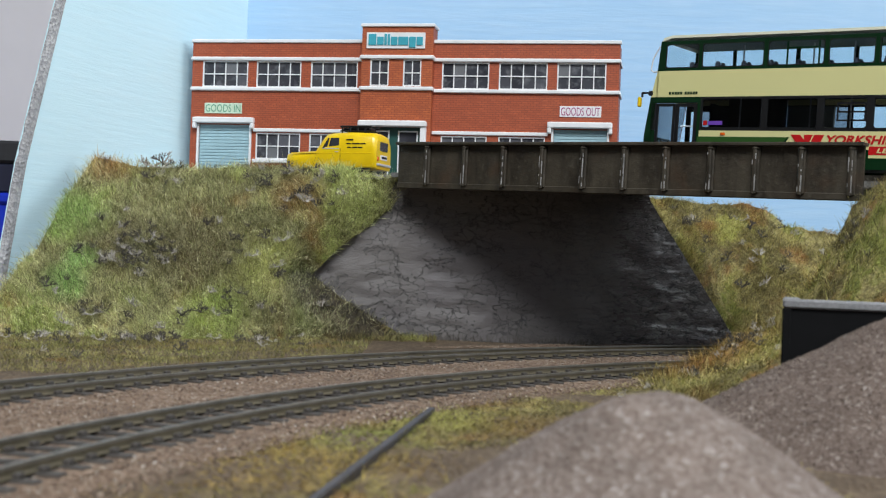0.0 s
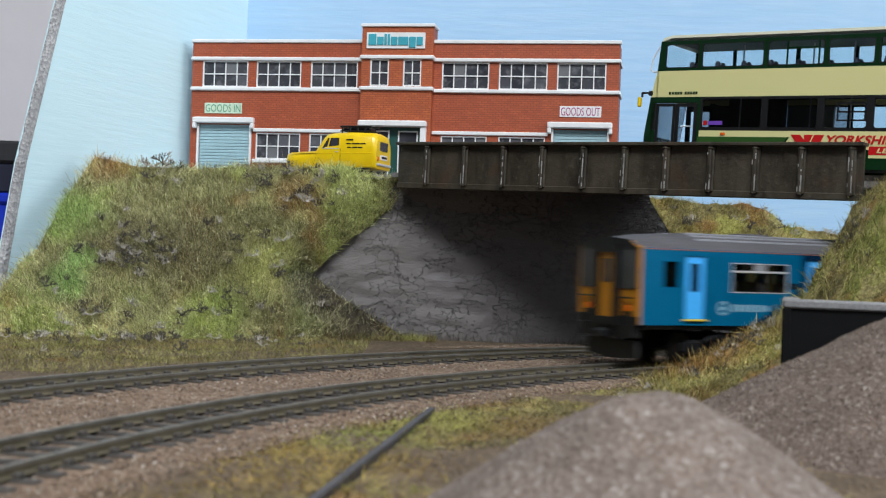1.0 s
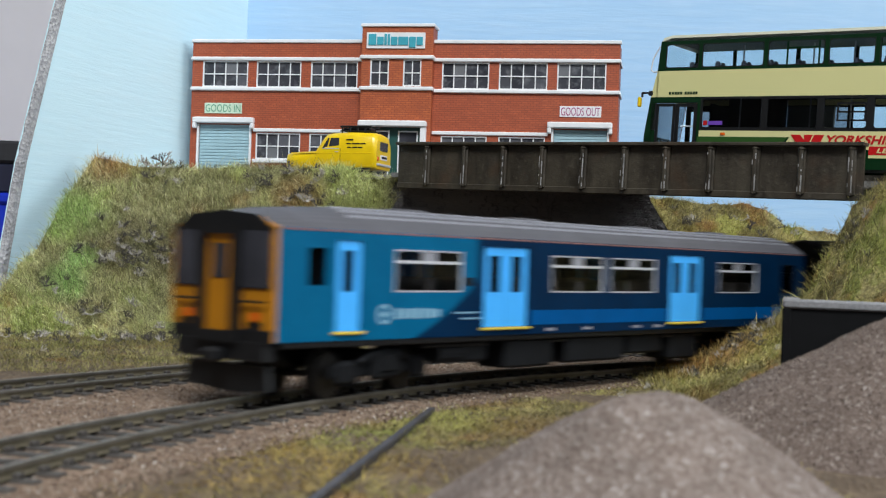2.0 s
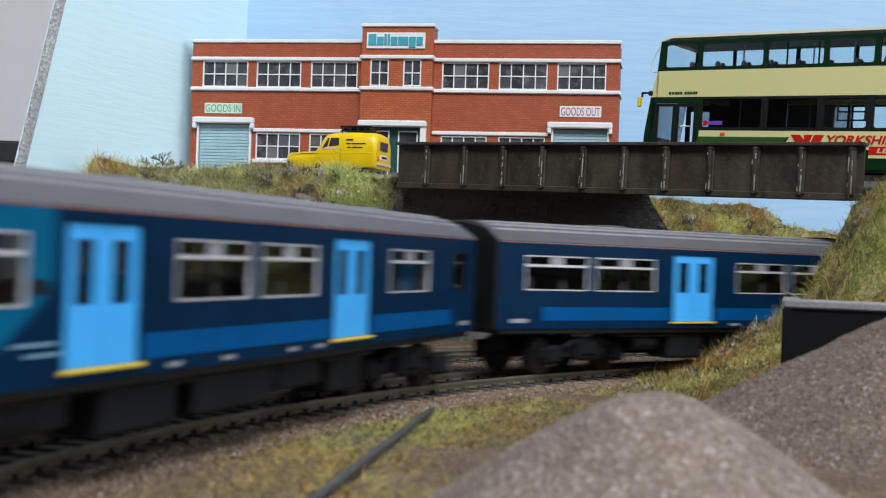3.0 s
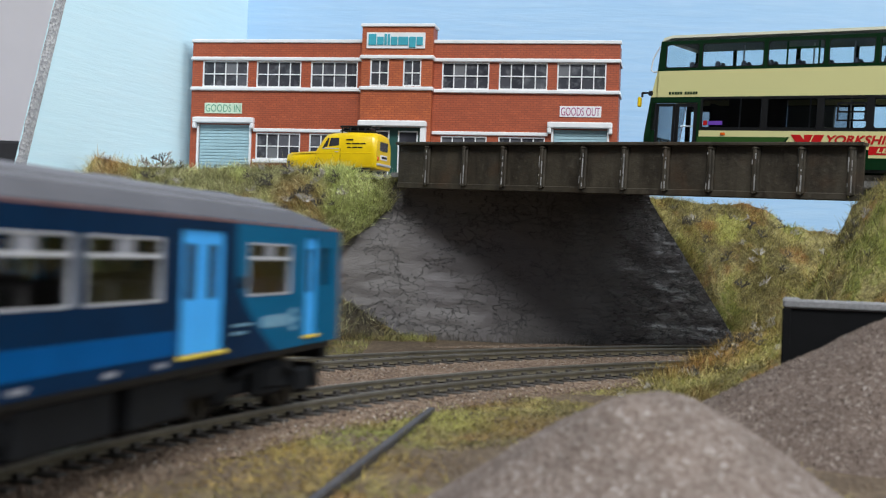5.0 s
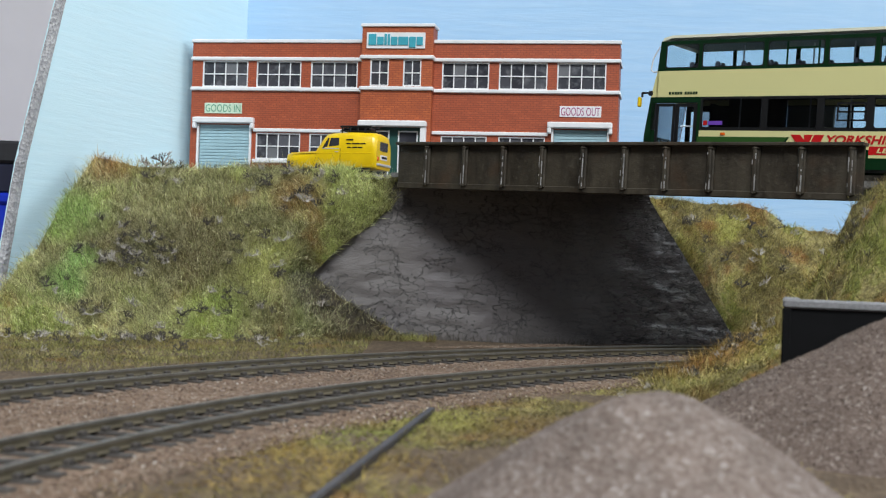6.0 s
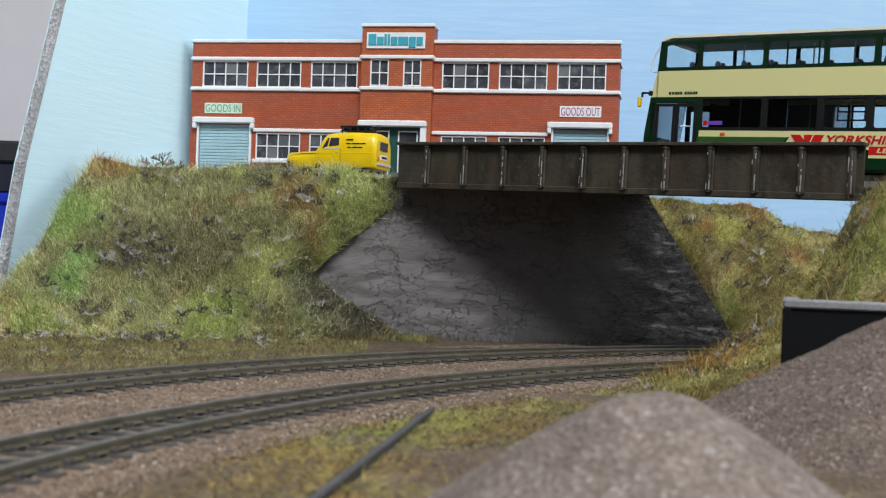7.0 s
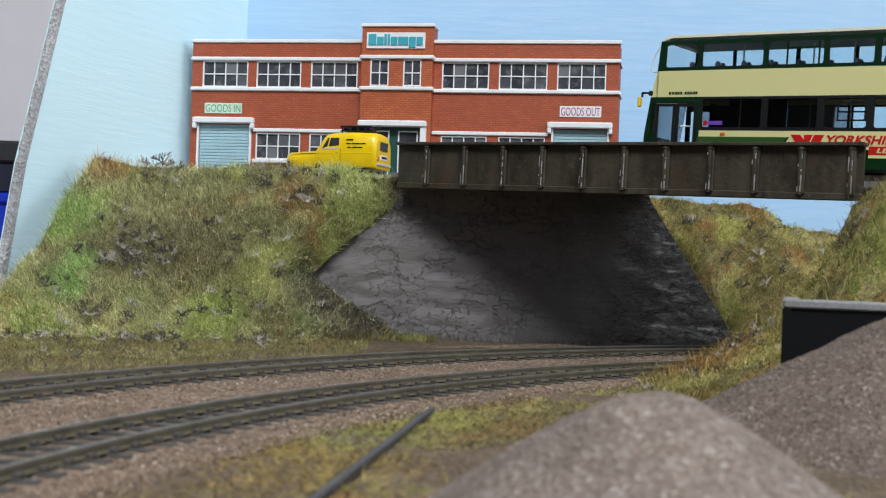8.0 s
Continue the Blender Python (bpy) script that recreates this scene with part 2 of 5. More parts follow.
M_BALLAST = speckled("ballast", [(0.0, (0.095, 0.056, 0.036)), (0.45, (0.185, 0.120, 0.080)), (0.85, (0.26, 0.175, 0.122)), (1.0, (0.42, 0.36, 0.29))], 900, 0.0008)
M_HEAP = speckled("gravel_heap", [(0.0, (0.125, 0.088, 0.070)), (0.5, (0.185, 0.141, 0.120)), (0.9, (0.24, 0.195, 0.172)), (1.0, (0.36, 0.32, 0.295))], 1300, 0.0004, 0.9, 130, 0.62)
M_HEAPBROWN = speckled("brown_gravel_heap", [(0.0, (0.085, 0.058, 0.045)), (0.5, (0.130, 0.093, 0.075)), (0.9, (0.175, 0.132, 0.110)), (1.0, (0.29, 0.245, 0.22))], 1500, 0.0003, 0.9, 70, 0.7)
# brownish turf; its low gain also puts the shade between strands into the colour
M_TURFSHADE = grass_material("shaded_turf", False, (0.62, 0.55, 0.48))
M_GRASS = grass_material("grass_strands", True, 1.15, 0.585, 0.85)
M_VERGE = grass_material("verge_strands", True, (0.60, 0.52, 0.38), 0.49, 0.5)
M_TURFDARK = grass_material("rusty_turf", False, (0.56, 0.48, 0.38), 0.53)
M_BANKGRASS = grass_material("tawny_strands", True, (0.64, 0.58, 0.42), 0.56, 0.65)
M_FARGRASS = grass_material("straw_strands", True, (0.95, 0.84, 0.62), 0.53, 0.8)
M_FOOTGRASS = grass_material("foot_strands", True, (0.56, 0.51, 0.37), 0.54, 0.42)
M_CORK = wall_material()
def iron_material():
    """Old dark paint on plate iron: brown grime in streaks, scuffs and small dents."""
    m, nt, b = material("weathered_black_iron", 0.5)
    v = coords(nt)
    mp = node(nt, "Mapping")
    mp.inputs["Scale"].default_value = (1.0, 1.0, 0.35)
    nt.links.new(v, mp.inputs[0])
    n1, n2 = noise_tex(nt, mp.outputs[0], 110, 6, 0.7), noise_tex(nt, v, 420, 5, 0.65)
    c = ramp(nt, n1, [(0.32, (0.017, 0.013, 0.009)), (0.5, (0.038, 0.030, 0.020)), (0.68, (0.056, 0.045, 0.029))])
    c = mix(nt, ramp(nt, n2, [(0.55, (0, 0, 0)), (0.72, (0.55, 0.55, 0.55))]), c, (0.09, 0.078, 0.060))
    c = mix(nt, ramp(nt, noise_tex(nt, v, 60, 3), [(0.55, (0, 0, 0)), (0.7, (0.5, 0.5, 0.5))]), c, (0.06, 0.032, 0.016))
    nt.links.new(c, b.inputs["Base Color"])
    nt.links.new(ramp(nt, n1, [(0.3, (0.38, 0.38, 0.38)), (0.7, (0.66, 0.66, 0.66))]), b.inputs["Roughness"])
    bump(nt, b, mix(nt, 0.5, n1, n2), 0.0007, 0.8)
    return m


M_GIRDER = iron_material()
M_GIRDEREDGE = painted("worn_iron_edge", (0.30, 0.29, 0.285), 0.5, 0.4, 150)
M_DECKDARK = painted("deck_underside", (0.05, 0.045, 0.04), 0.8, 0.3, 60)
M_SKY = sky_board_material("painted_sky_board", (0.39, 0.585, 0.79), (0.31, 0.51, 0.76))
M_SKYPALE = sky_board_material("pale_sky_board", (0.66, 0.86, 0.93), (0.57, 0.80, 0.90))
M_FOAM = speckled("cut_board_edge", [(0.0, (0.34, 0.34, 0.36)), (1.0, (0.58, 0.57, 0.58))], 700, 0.0006)
M_RAIL = painted("weathered_rail", (0.125, 0.105, 0.07), 0.5, 0.35, 200, 0.3)
M_RAILHEAD = painted("worn_rail_head", (0.22, 0.205, 0.18), 0.34, 0.25, 200, 0.6)
M_SLEEPER = painted("dark_sleeper", (0.05, 0.043, 0.038), 0.7, 0.5, 200)
M_TWIG = painted("dead_twig", (0.105, 0.092, 0.075), 0.85, 0.6, 400)
M_TWIGPALE = painted("bleached_twig", (0.48, 0.44, 0.39), 0.85, 0.4, 400)
M_ROOMWALL = painted("room_wall_paint", (0.84, 0.80, 0.84), 0.8, 0.05, 3)
M_CEILING = painted("ceiling_paint", (0.52, 0.53, 0.54), 0.9, 0.03, 3)
# colour made up for the unseen walls: dark, to cut bounce under the bridge
M_WALLGREY = painted("dark_grey_wall_paint", (0.075, 0.078, 0.085), 0.8, 0.06, 3)
M_FLOORWOOD = painted("floor_board", (0.10, 0.08, 0.06), 0.5, 0.3, 6)
M_TABLE = painted("table_board", (0.20, 0.14, 0.085), 0.6, 0.2, 12)


# ---- mesh helpers (millimetres in, metres out) ----
def mesh_of(name, verts, faces, mats, smooth=False, face_mats=None):
    me = bpy.data.meshes.new(name)
    me.from_pydata([(x * MM, y * MM, z * MM) for x, y, z in verts], [], faces)
    for m in mats if isinstance(mats, (list, tuple)) else [mats]:
        me.materials.append(m)
    if face_mats:
        me.polygons.foreach_set("material_index", face_mats)
    if smooth:
        me.polygons.foreach_set("use_smooth", [True] * len(me.polygons))
    me.update()
    return me


class Shape:
    """Collects boxes, prisms and tubes into one mesh."""

    def __init__(self):
        self.v, self.f = [], []

    def box(self, x0, x1, y0, y1, z0, z1, c=0.0):
        """A box; c chamfers its long upright edges and its top and bottom rims."""
        x0, x1, y0, y1, z0, z1 = min(x0, x1), max(x0, x1), min(y0, y1), max(y0, y1), min(z0, z1), max(z0, z1)
        c = min(c, (x1 - x0) * 0.45, (y1 - y0) * 0.45, (z1 - z0) * 0.45)
        k = len(self.v)
        if c <= 0:
            self.v += [(x, y, z) for z in (z0, z1) for x, y in ((x0, y0), (x1, y0), (x1, y1), (x0, y1))]
            self.f += [(k + 3, k + 2, k + 1, k), (k + 4, k + 5, k + 6, k + 7)] + [(k + i, k + (i + 1) % 4, k + 4 + (i + 1) % 4, k + 4 + i) for i in range(4)]
            return self
        for z, e in ((z0, c), (z0 + c, 0), (z1 - c, 0), (z1, c)):
            a, b_, d, g = x0 + e, x1 - e, y0 + e, y1 - e
            self.v += [(a + c, d, z), (b_ - c, d, z), (b_, d + c, z), (b_, g - c, z), (b_ - c, g, z), (a + c, g, z), (a, g - c, z), (a, d + c, z)]
        self.f.append(tuple(k + i for i in range(7, -1, -1)))
        for r in range(3):
            self.f += [(k + r * 8 + i, k + r * 8 + (i + 1) % 8, k + r * 8 + 8 + (i + 1) % 8, k + r * 8 + 8 + i) for i in range(8)]
        self.f.append(tuple(k + 24 + i for i in range(8)))
        return self

    def prism(self, outline, lo, hi, axis="y"):
        """An outline of (a, b) points, drawn out along an axis from lo to hi."""
        k, n = len(self.v), len(outline)
        for h in (lo, hi):
            for a, b in outline:
                self.v.append({"y": (a, h, b), "x": (h, a, b), "z": (a, b, h)}[axis])
        self.f += [tuple(range(k, k + n)), tuple(range(k + 2 * n - 1, k + n - 1, -1))]
        self.f += [(k + i, k + n + i, k + n + (i + 1) % n, k + (i + 1) % n) for i in range(n)]
        return self

    def tube(self, p, q, r0, r1, n=6):
        p, q = Vector(p), Vector(q)
        w = (q - p).normalized()
        a = w.orthogonal().normalized()
        b = w.cross(a)
        k = len(self.v)
        for c, r in ((p, r0), (q, r1)):
            for i in range(n):
                t = 2 * math.pi * i / n
                self.v.append(tuple(c + a * (r * math.cos(t)) + b * (r * math.sin(t))))
        self.f += [(k + i, k + (i + 1) % n, k + n + (i + 1) % n, k + n + i) for i in range(n)]
        self.f += [tuple(range(k + n - 1, k - 1, -1)), tuple(range(k + n, k + 2 * n))]
        return self

    def loft(self, rings, cap=True):
        """Closed rings of equal length, joined in order."""
        k, n = len(self.v), len(rings[0])
        for r in rings:
            self.v += [tuple(p) for p in r]
        for j in range(len(rings) - 1):
            self.f += [(k + j * n + i, k + j * n + (i + 1) % n, k + (j + 1) * n + (i + 1) % n, k + (j + 1) * n + i) for i in range(n)]
        if cap:
            self.f += [tuple(k + i for i in range(n - 1, -1, -1)), tuple(k + (len(rings) - 1) * n + i for i in range(n))]
        return self

    def sheet(self, rows):
        """An open grid of points."""
        k, n = len(self.v), len(rows[0])
        for r in rows:
            self.v += [tuple(p) for p in r]
        for j in range(len(rows) - 1):
            self.f += [(k + j * n + i, k + j * n + i + 1, k + (j + 1) * n + i + 1, k + (j + 1) * n + i) for i in range(n - 1)]
        return self


def part(name, shape, mat, parent=None, label="", smooth=False):
    """Links a shape as one mesh object under a thing or a part."""
    ob = new(name, mesh_of(name, shape.v, shape.f, mat, smooth))
    bm = bmesh.new()
    bm.from_mesh(ob.data)
    bmesh.ops.recalc_face_normals(bm, faces=bm.faces)
    bm.to_mesh(ob.data)
    bm.free()
    if parent:
        ob.parent = parent
    if label:
        tagged(ob, label)
    return ob


def thing(name, m, label, category, group="", kind=""):
    ob = new(name)
    ob.empty_display_size = 0.01
    ob.matrix_world = m
    return tagged(ob, label, category, group, kind)


def at(x, y, z, rz=0.0, ry=0.0, rx=0.0):
    return pose(x * MM, y * MM, z * MM, rx, ry, rz)


def lerp(points, x):
    """The value at x on a line of (x, value) points."""
    if x <= points[0][0]:
        return points[0][1]
    for (a, u), (b, v) in zip(points, points[1:]):
        if x <= b:
            return u + (v - u) * (x - a) / (b - a)
    return points[-1][1]


def smooth(a, b, x):
    t = min(1, max(0, (x - a) / (b - a)))
    return t * t * (3 - 2 * t)


def rough_noise(x, y, z, s, amp):
    return noise.fractal(Vector((x, y, z)) * s, 0.9, 2.1, 4) * amp


# ---- room and table ----
def room():
    """Floor, four walls with two window openings, ceiling (metres here, given as millimetres)."""
    fl = Shape().box(-2000, 1700, -1500, 1300, -960, -900)
    tagged(part("floor", fl, M_FLOORWOOD), "brown wooden floor of the room", "floor", kind="structure")
    tagged(part("ceiling", Shape().box(-2000, 1700, -1500, 1300, 1500, 1560), M_CEILING), "plain white ceiling of the room", "ceiling", kind="structure")
    tagged(part("wall_north", Shape().box(-2000, 1700, 1300, 1400, -900, 1500), M_ROOMWALL), "pale mauve-grey painted room wall", "wall", kind="structure")
    tagged(part("wall_west", Shape().box(-2100, -2000, -1500, 1300, -900, 1500), M_WALLGREY), "plain dark grey painted room wall", "wall", kind="structure")
    e = Shape()
    e.box(1700, 1800, -1500, 1300, -900, 100).box(1700, 1800, -1500, 1300, 1400, 1500)
    e.box(1700, 1800, -1500, -1050, 100, 1400).box(1700, 1800, 550, 1300, 100, 1400)
    tagged(part("wall_east", e, M_WALLGREY), "dark grey painted room wall with a window opening", "wall", kind="structure")
    s = Shape()
    s.box(-2000, 1700, -1600, -1500, -900, 350).box(-2000, 1700, -1600, -1500, 1450, 1500)
    s.box(-2000, -650, -1600, -1500, 350, 1450).box(1250, 1700, -1600, -1500, 350, 1450)
    tagged(part("wall_south", s, M_WALLGREY), "dark grey painted room wall with a window opening", "wall", kind="structure")
    t = thing("table", at(0, 0, 0), "plain board table carrying the model railway", "table")
    part("tabletop", Shape().box(-900, 1000, -560, 1250, -45, -15, 3), M_TABLE, t)
    for x in (-850, 950):
        for y in (-510, 1200):
            part("leg", Shape().box(x - 25, x + 25, y - 25, y + 25, -900, -45, 3), M_TABLE, t)


room()


def ceiling_lamp():
    t = thing("ceiling_lamp", at(120, -660, 1447), "white strip lamp fixed to the ceiling", "lamp")
    part("housing", Shape().box(-620, 620, -320, 320, 0, 53, 8), M_WHITE, t)
    for y in (-322, 322):
        part("side_rail", Shape().box(-620, 620, y - 6, y + 6, -6, 20, 2), M_WHITE, t)


ceiling_lamp()


# ---- the lie of the land ----
FOOT = [(-300, 490), (-260, 503), (-183, 526), (-112, 534), (-62, 566), (-44, 574), (-16, 580)]
CREST = [(-300, 600), (-190, 606), (-171, 606), (-134, 617), (-60, 602), (-24, 592)]
CREST_Z = [(-300, 86), (-190, 84), (-171, 81), (-150, 76.5), (-100, 77), (-50, 78), (-24, 73)]


def bank_rows(point, nu, nv):
    return [[point(i / nu, j / nv) for i in range(nu + 1)] for j in range(nv + 1)]


def left_bank_point(u, v):
    edge = lerp([(0, -14), (0.1, -31), (0.2, -46), (0.33, -60), (0.8, -24), (1, -19)], v)
    left = lerp([(0, -222), (0.05, -190), (0.4, -177), (1, -167)], v)
    x = left + u * (edge - left)
    f, c, zc = lerp(FOOT, x), lerp(CREST, x), lerp(CREST_Z, x)
    w = v ** 0.9
    bulge = 5 * math.sin(math.pi * v) * (1 - smooth(0.85, 1, u))
    n = rough_noise(x, v * 80, 3, 0.035, 3.2) * (0.3 + 0.7 * math.sin(math.pi * min(1, v + 0.05)))
    y = f + (c - f) * v - bulge - n
    y += max(0, 586.5 - y) * smooth(0.8, 1, u)      # runs up against the wall
    return (x, y, zc * w + n * 0.5 - 1.0 * (1 - v))


def far_bank_point(u, v):
    x = 96 + u * 260
    f = max(613.5, 91.1 + math.sqrt(max(0, 558 ** 2 - (x - 374) ** 2)))
    z0 = lerp([(97, 66), (142, 1.5), (150, -1)], x)
    zc = lerp([(96, 72), (154, 70.5), (174, 64), (200, 57.5), (260, 55), (360, 50)], x)
    n = rough_noise(x, v * 60, 9, 0.05, 3.5)
    return (x, f + 44 * v - n * 0.6 - 3 * math.sin(math.pi * v), z0 + (max(zc, z0 + 2) - z0) * v ** 0.85 + n * (0.2 + 0.8 * v))


# past x 205, out of view, the bank is raised to block side-window light
NEAR = [(62, -1.5), (80, 2.5), (99, 12.5), (114, 20.5), (124, 27), (132.5, 44), (138, 51), (142.5, 61), (148, 64.5), (158, 70), (205, 71), (224, 86), (330, 88)]


def near_bank_point(u, v):
    x = 62 + u * 258
    back = 452 + max(0, x - 100) * 0.42
    y = 300 + (back - 300) * v
    zp = lerp(NEAR, x)
    g = (0.22 + 0.78 * smooth(330, 418, y)) * (1 - smooth(back - 26, back, y))
    n = rough_noise(x, y, 1, 0.05, 2.6)
    return (x, y, max(-2, zp * g + n * min(1, max(0, zp) / 10) - 1.5 * (1 - g)))


def surface(name, point, nu, nv, mat, label, category):
    return tagged(part(name, Shape().sheet(bank_rows(point, nu, nv)), mat, smooth=True), label, category, kind="structure")


def ground_height(x, y):
    return rough_noise(x, y, 0, 0.03, 0.8)


def ground():
    xs = [-600 + 10 * i for i in range(151)]
    ys = [-480 + 10 * i for i in range(126)]
    s = Shape().sheet([[(x, y, ground_height(x, y) - 0.6) for x in xs] for y in ys])
    tagged(part("ground", s, M_SOIL, smooth=True), "brown earthy scenic ground of the layout", "ground", kind="structure")
    tagged(part("baseboard", Shape().box(-600, 900, -480, 770, -15, -3, 1), M_TABLE), "wooden baseboard under the scenery", "baseboard", kind="structure")
    # ballast bed under both tracks, one curved strip
    rows = []
    for j in range(321):
        a = 0.6 + 4.3 * j / 320
        row = []
        for i in range(25):
            r = 431 + 121 * i / 24
            x, y = CX + r * math.cos(a), CY + r * math.sin(a)
            edge = min(1, min(i, 24 - i) / 2.5)
            row.append((x, y, -1.6 + 2.1 * edge + rough_noise(x, y, 5, 0.12, 0.35)))
        rows.append(row)
    tagged(part("ballast_bed", Shape().sheet(rows), M_BALLAST, smooth=True), "pinkish-brown granite ballast under both tracks", "ballast", kind="structure")


ground()
surface("grass_bank_left", left_bank_point, 110, 44, M_TURFSHADE, "steep rough grassy embankment beside the bridge", "embankment")
surface("grass_bank_far", far_bank_point, 90, 26, M_TURFDARK, "rough grassy bank behind the tracks", "embankment")
surface("grass_bank_near", near_bank_point, 90, 60, M_TURFDARK, "grassy bank that carries the bridge end", "embankment")


def plateau():
    xs = [-300 + 10 * i for i in range(40)]
    rows = []
    for j in range(16):
        row = []
        for x in xs:
            y0 = lerp(CREST, x) if x < -24 else 592 + (x + 24) * 0.19
            y = y0 - 2 + (745 - y0) * j / 15
            z = lerp([(-300, 80), (-150, 76.2), (0, 76.2), (90, 74)], x)
            row.append((x, y, z - 0.4 if j else z - 3))
        rows.append([p for p in row if -160 <= p[0] <= 90])
    tagged(part("road_plateau", Shape().sheet(rows), M_ROAD, smooth=True), "grey gritty road and yard above the embankment", "road", kind="structure")


plateau()


# ---- backscene ----
def backscene():
    tagged(part("backscene_board", Shape().box(-125, 560, 752, 757, -3, 330, 0.5), M_SKY), "sky-blue painted backscene board with brush strokes", "backscene", kind="structure")
    # the wing board: a slanting front edge, cut rough
    k = 0.42
    L = math.hypot(1, k)
    s = Shape()

    def p(y, z, off):
        x = -120 - k * (752 - y)
        return (x - off / L, y + off * k / L, z)
    edge = [(565, -3), (567.7, 10), (579.5, 74), (600.7, 153), (648, 330)]
    s.v = [p(752, -3, 0), p(752, 330, 0)] + [p(y, z, 0) for y, z in reversed(edge)] + [p(752, -3, 5), p(752, 330, 5)] + [p(y, z, 5) for y, z in reversed(edge)]
    n = 7
    s.f = [tuple(range(n)), tuple(range(2 * n - 1, n - 1, -1))] + [(i, (i + 1) % n, n + (i + 1) % n, n + i) for i in range(n)]
    wing = tagged(part("backscene_wing", s, M_SKYPALE), "pale sky-blue wing board of the backscene", "backscene", kind="structure")
    rim = Shape()
    rim.loft([[p(y - d0, z, -0.3 + rough_noise(y, z, j, 0.3, 0.25)), p(y - d0, z, 3.6 + rough_noise(y, z, 7, 0.3, 0.6)), p(y + 2, z, 3.6), p(y + 2, z, -0.25)]
              for j, (y, z, d0) in enumerate((lerp([(q[1], q[0]) for q in edge], zz), zz, 0.8 + rough_noise(zz, 2, 2, 0.2, 0.5)) for zz in [-3 + 333 * i / 90 for i in range(91)])])
    part("cut_edge", rim, M_FOAM, wing, "rough grey cut edge of the board")


backscene()


# ---- bridge abutment wall ----
def abutment():
    def front(x):
        return lerp([(-70, 590), (-25, 587), (20, 585), (60, 589), (100, 598), (142, 613.5)], x)
    top = lambda x: lerp([(-64, 22), (-61, 27), (-25, 66), (-24, 72), (96, 72), (97, 67), (142, 3), (146, 1)], x)
    xs = [-64 + 210 * i / 150 for i in range(151)]
    s = Shape()
    rows = []
    for j in range(61):
        row = []
        for x in xs:
            z = -2 + (top(x) + 2) * j / 60
            lean = 0.03 * z
            n = rough_noise(x * 0.6, z * 1.6, 2, 0.09, 0.9)
            row.append((x, front(x) + lean - n, z))
        rows.append(row)
    s.sheet(rows)
    back = [[(x, front(x) + 5, -2 + (top(x) + 2) * j / 6) for x in xs] for j in (6, 0)]
    s.sheet([rows[-1], back[0], back[1]])
    tagged(part("bridge_abutment", s, M_CORK, smooth=True), "dark grey painted bark retaining wall under the bridge", "retaining wall", kind="structure")


abutment()

GA, GB = Vector((-21.6, 580.0)), Vector((149.0, 451.0))
GDIR = (GB - GA).normalized()
G_ANGLE = math.degrees(math.atan2(GDIR.y, GDIR.x))
G_PITCH = 1.62


def bridge():
    """Riveted plate girders with stiffeners on each side of a road deck that falls gently towards its nearer end."""
    t = thing("road_bridge", at(GA.x, GA.y, 68.6, G_ANGLE, G_PITCH), "weathered dark iron plate-girder road bridge over the tracks", "bridge")
    L = 212.6
    part("web_plate", Shape().box(0, L, 0, 1.2, 2.5, 19.6), M_GIRDER, t)
    part("top_flange", Shape().box(-0.6, L + 0.6, -2.6, 2.6, 19.4, 20.8, 0.25), M_GIRDER, t)
    part("bottom_flange", Shape().box(0, L, -0.7, 3, 0, 2.6, 0.3), M_GIRDER, t)
    for x in (16.9, 37.8, 58.2, 78.1, 97.8, 116.8, 135.2, 154.1, 172.3, 190.1, 208.6):
        st = part("stiffener", Shape().box(x - 1.5, x + 1.5, -1.5, 0.2, 1.6, 19.5, 0.5).box(x - 0.85, x + 0.85, -2.7, -1.3, 1.2, 19.0, 0.5), M_GIRDER, t)
        part("stiffener_cap", Shape().box(x - 1.4, x + 1.4, -2.9, 0.2, 17.4, 19.45, 0.9), M_GIRDER, st)
        # paint rubbed off the leading edges, most of it low down
        for edge in (-0.75, 0.75):
            z = 2.6
            while z < 16.5:
                h = random.uniform(0.5, 2.6)
                if random.random() < (0.85 if edge > 0 else 0.35) * (1.15 - z / 22):
                    w = random.uniform(0.18, 0.55)
                    lo, hi = sorted((x + edge - math.copysign(w, edge), x + edge + math.copysign(0.03, edge)))
                    part("worn_chip", Shape().box(lo, hi, -2.74, -2.2, z, min(17, z + h), 0.1), M_GIRDEREDGE, st, "worn bare metal edge")
                z += h
    part("far_girder", Shape().box(-10, L + 40, 84, 86, 5, 20), M_GIRDER, t)
    part("deck", Shape().box(-6, L + 60, 2.2, 84, 5.2, 7.2), [M_ROAD], t)
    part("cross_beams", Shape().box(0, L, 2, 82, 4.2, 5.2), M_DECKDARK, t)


bridge()


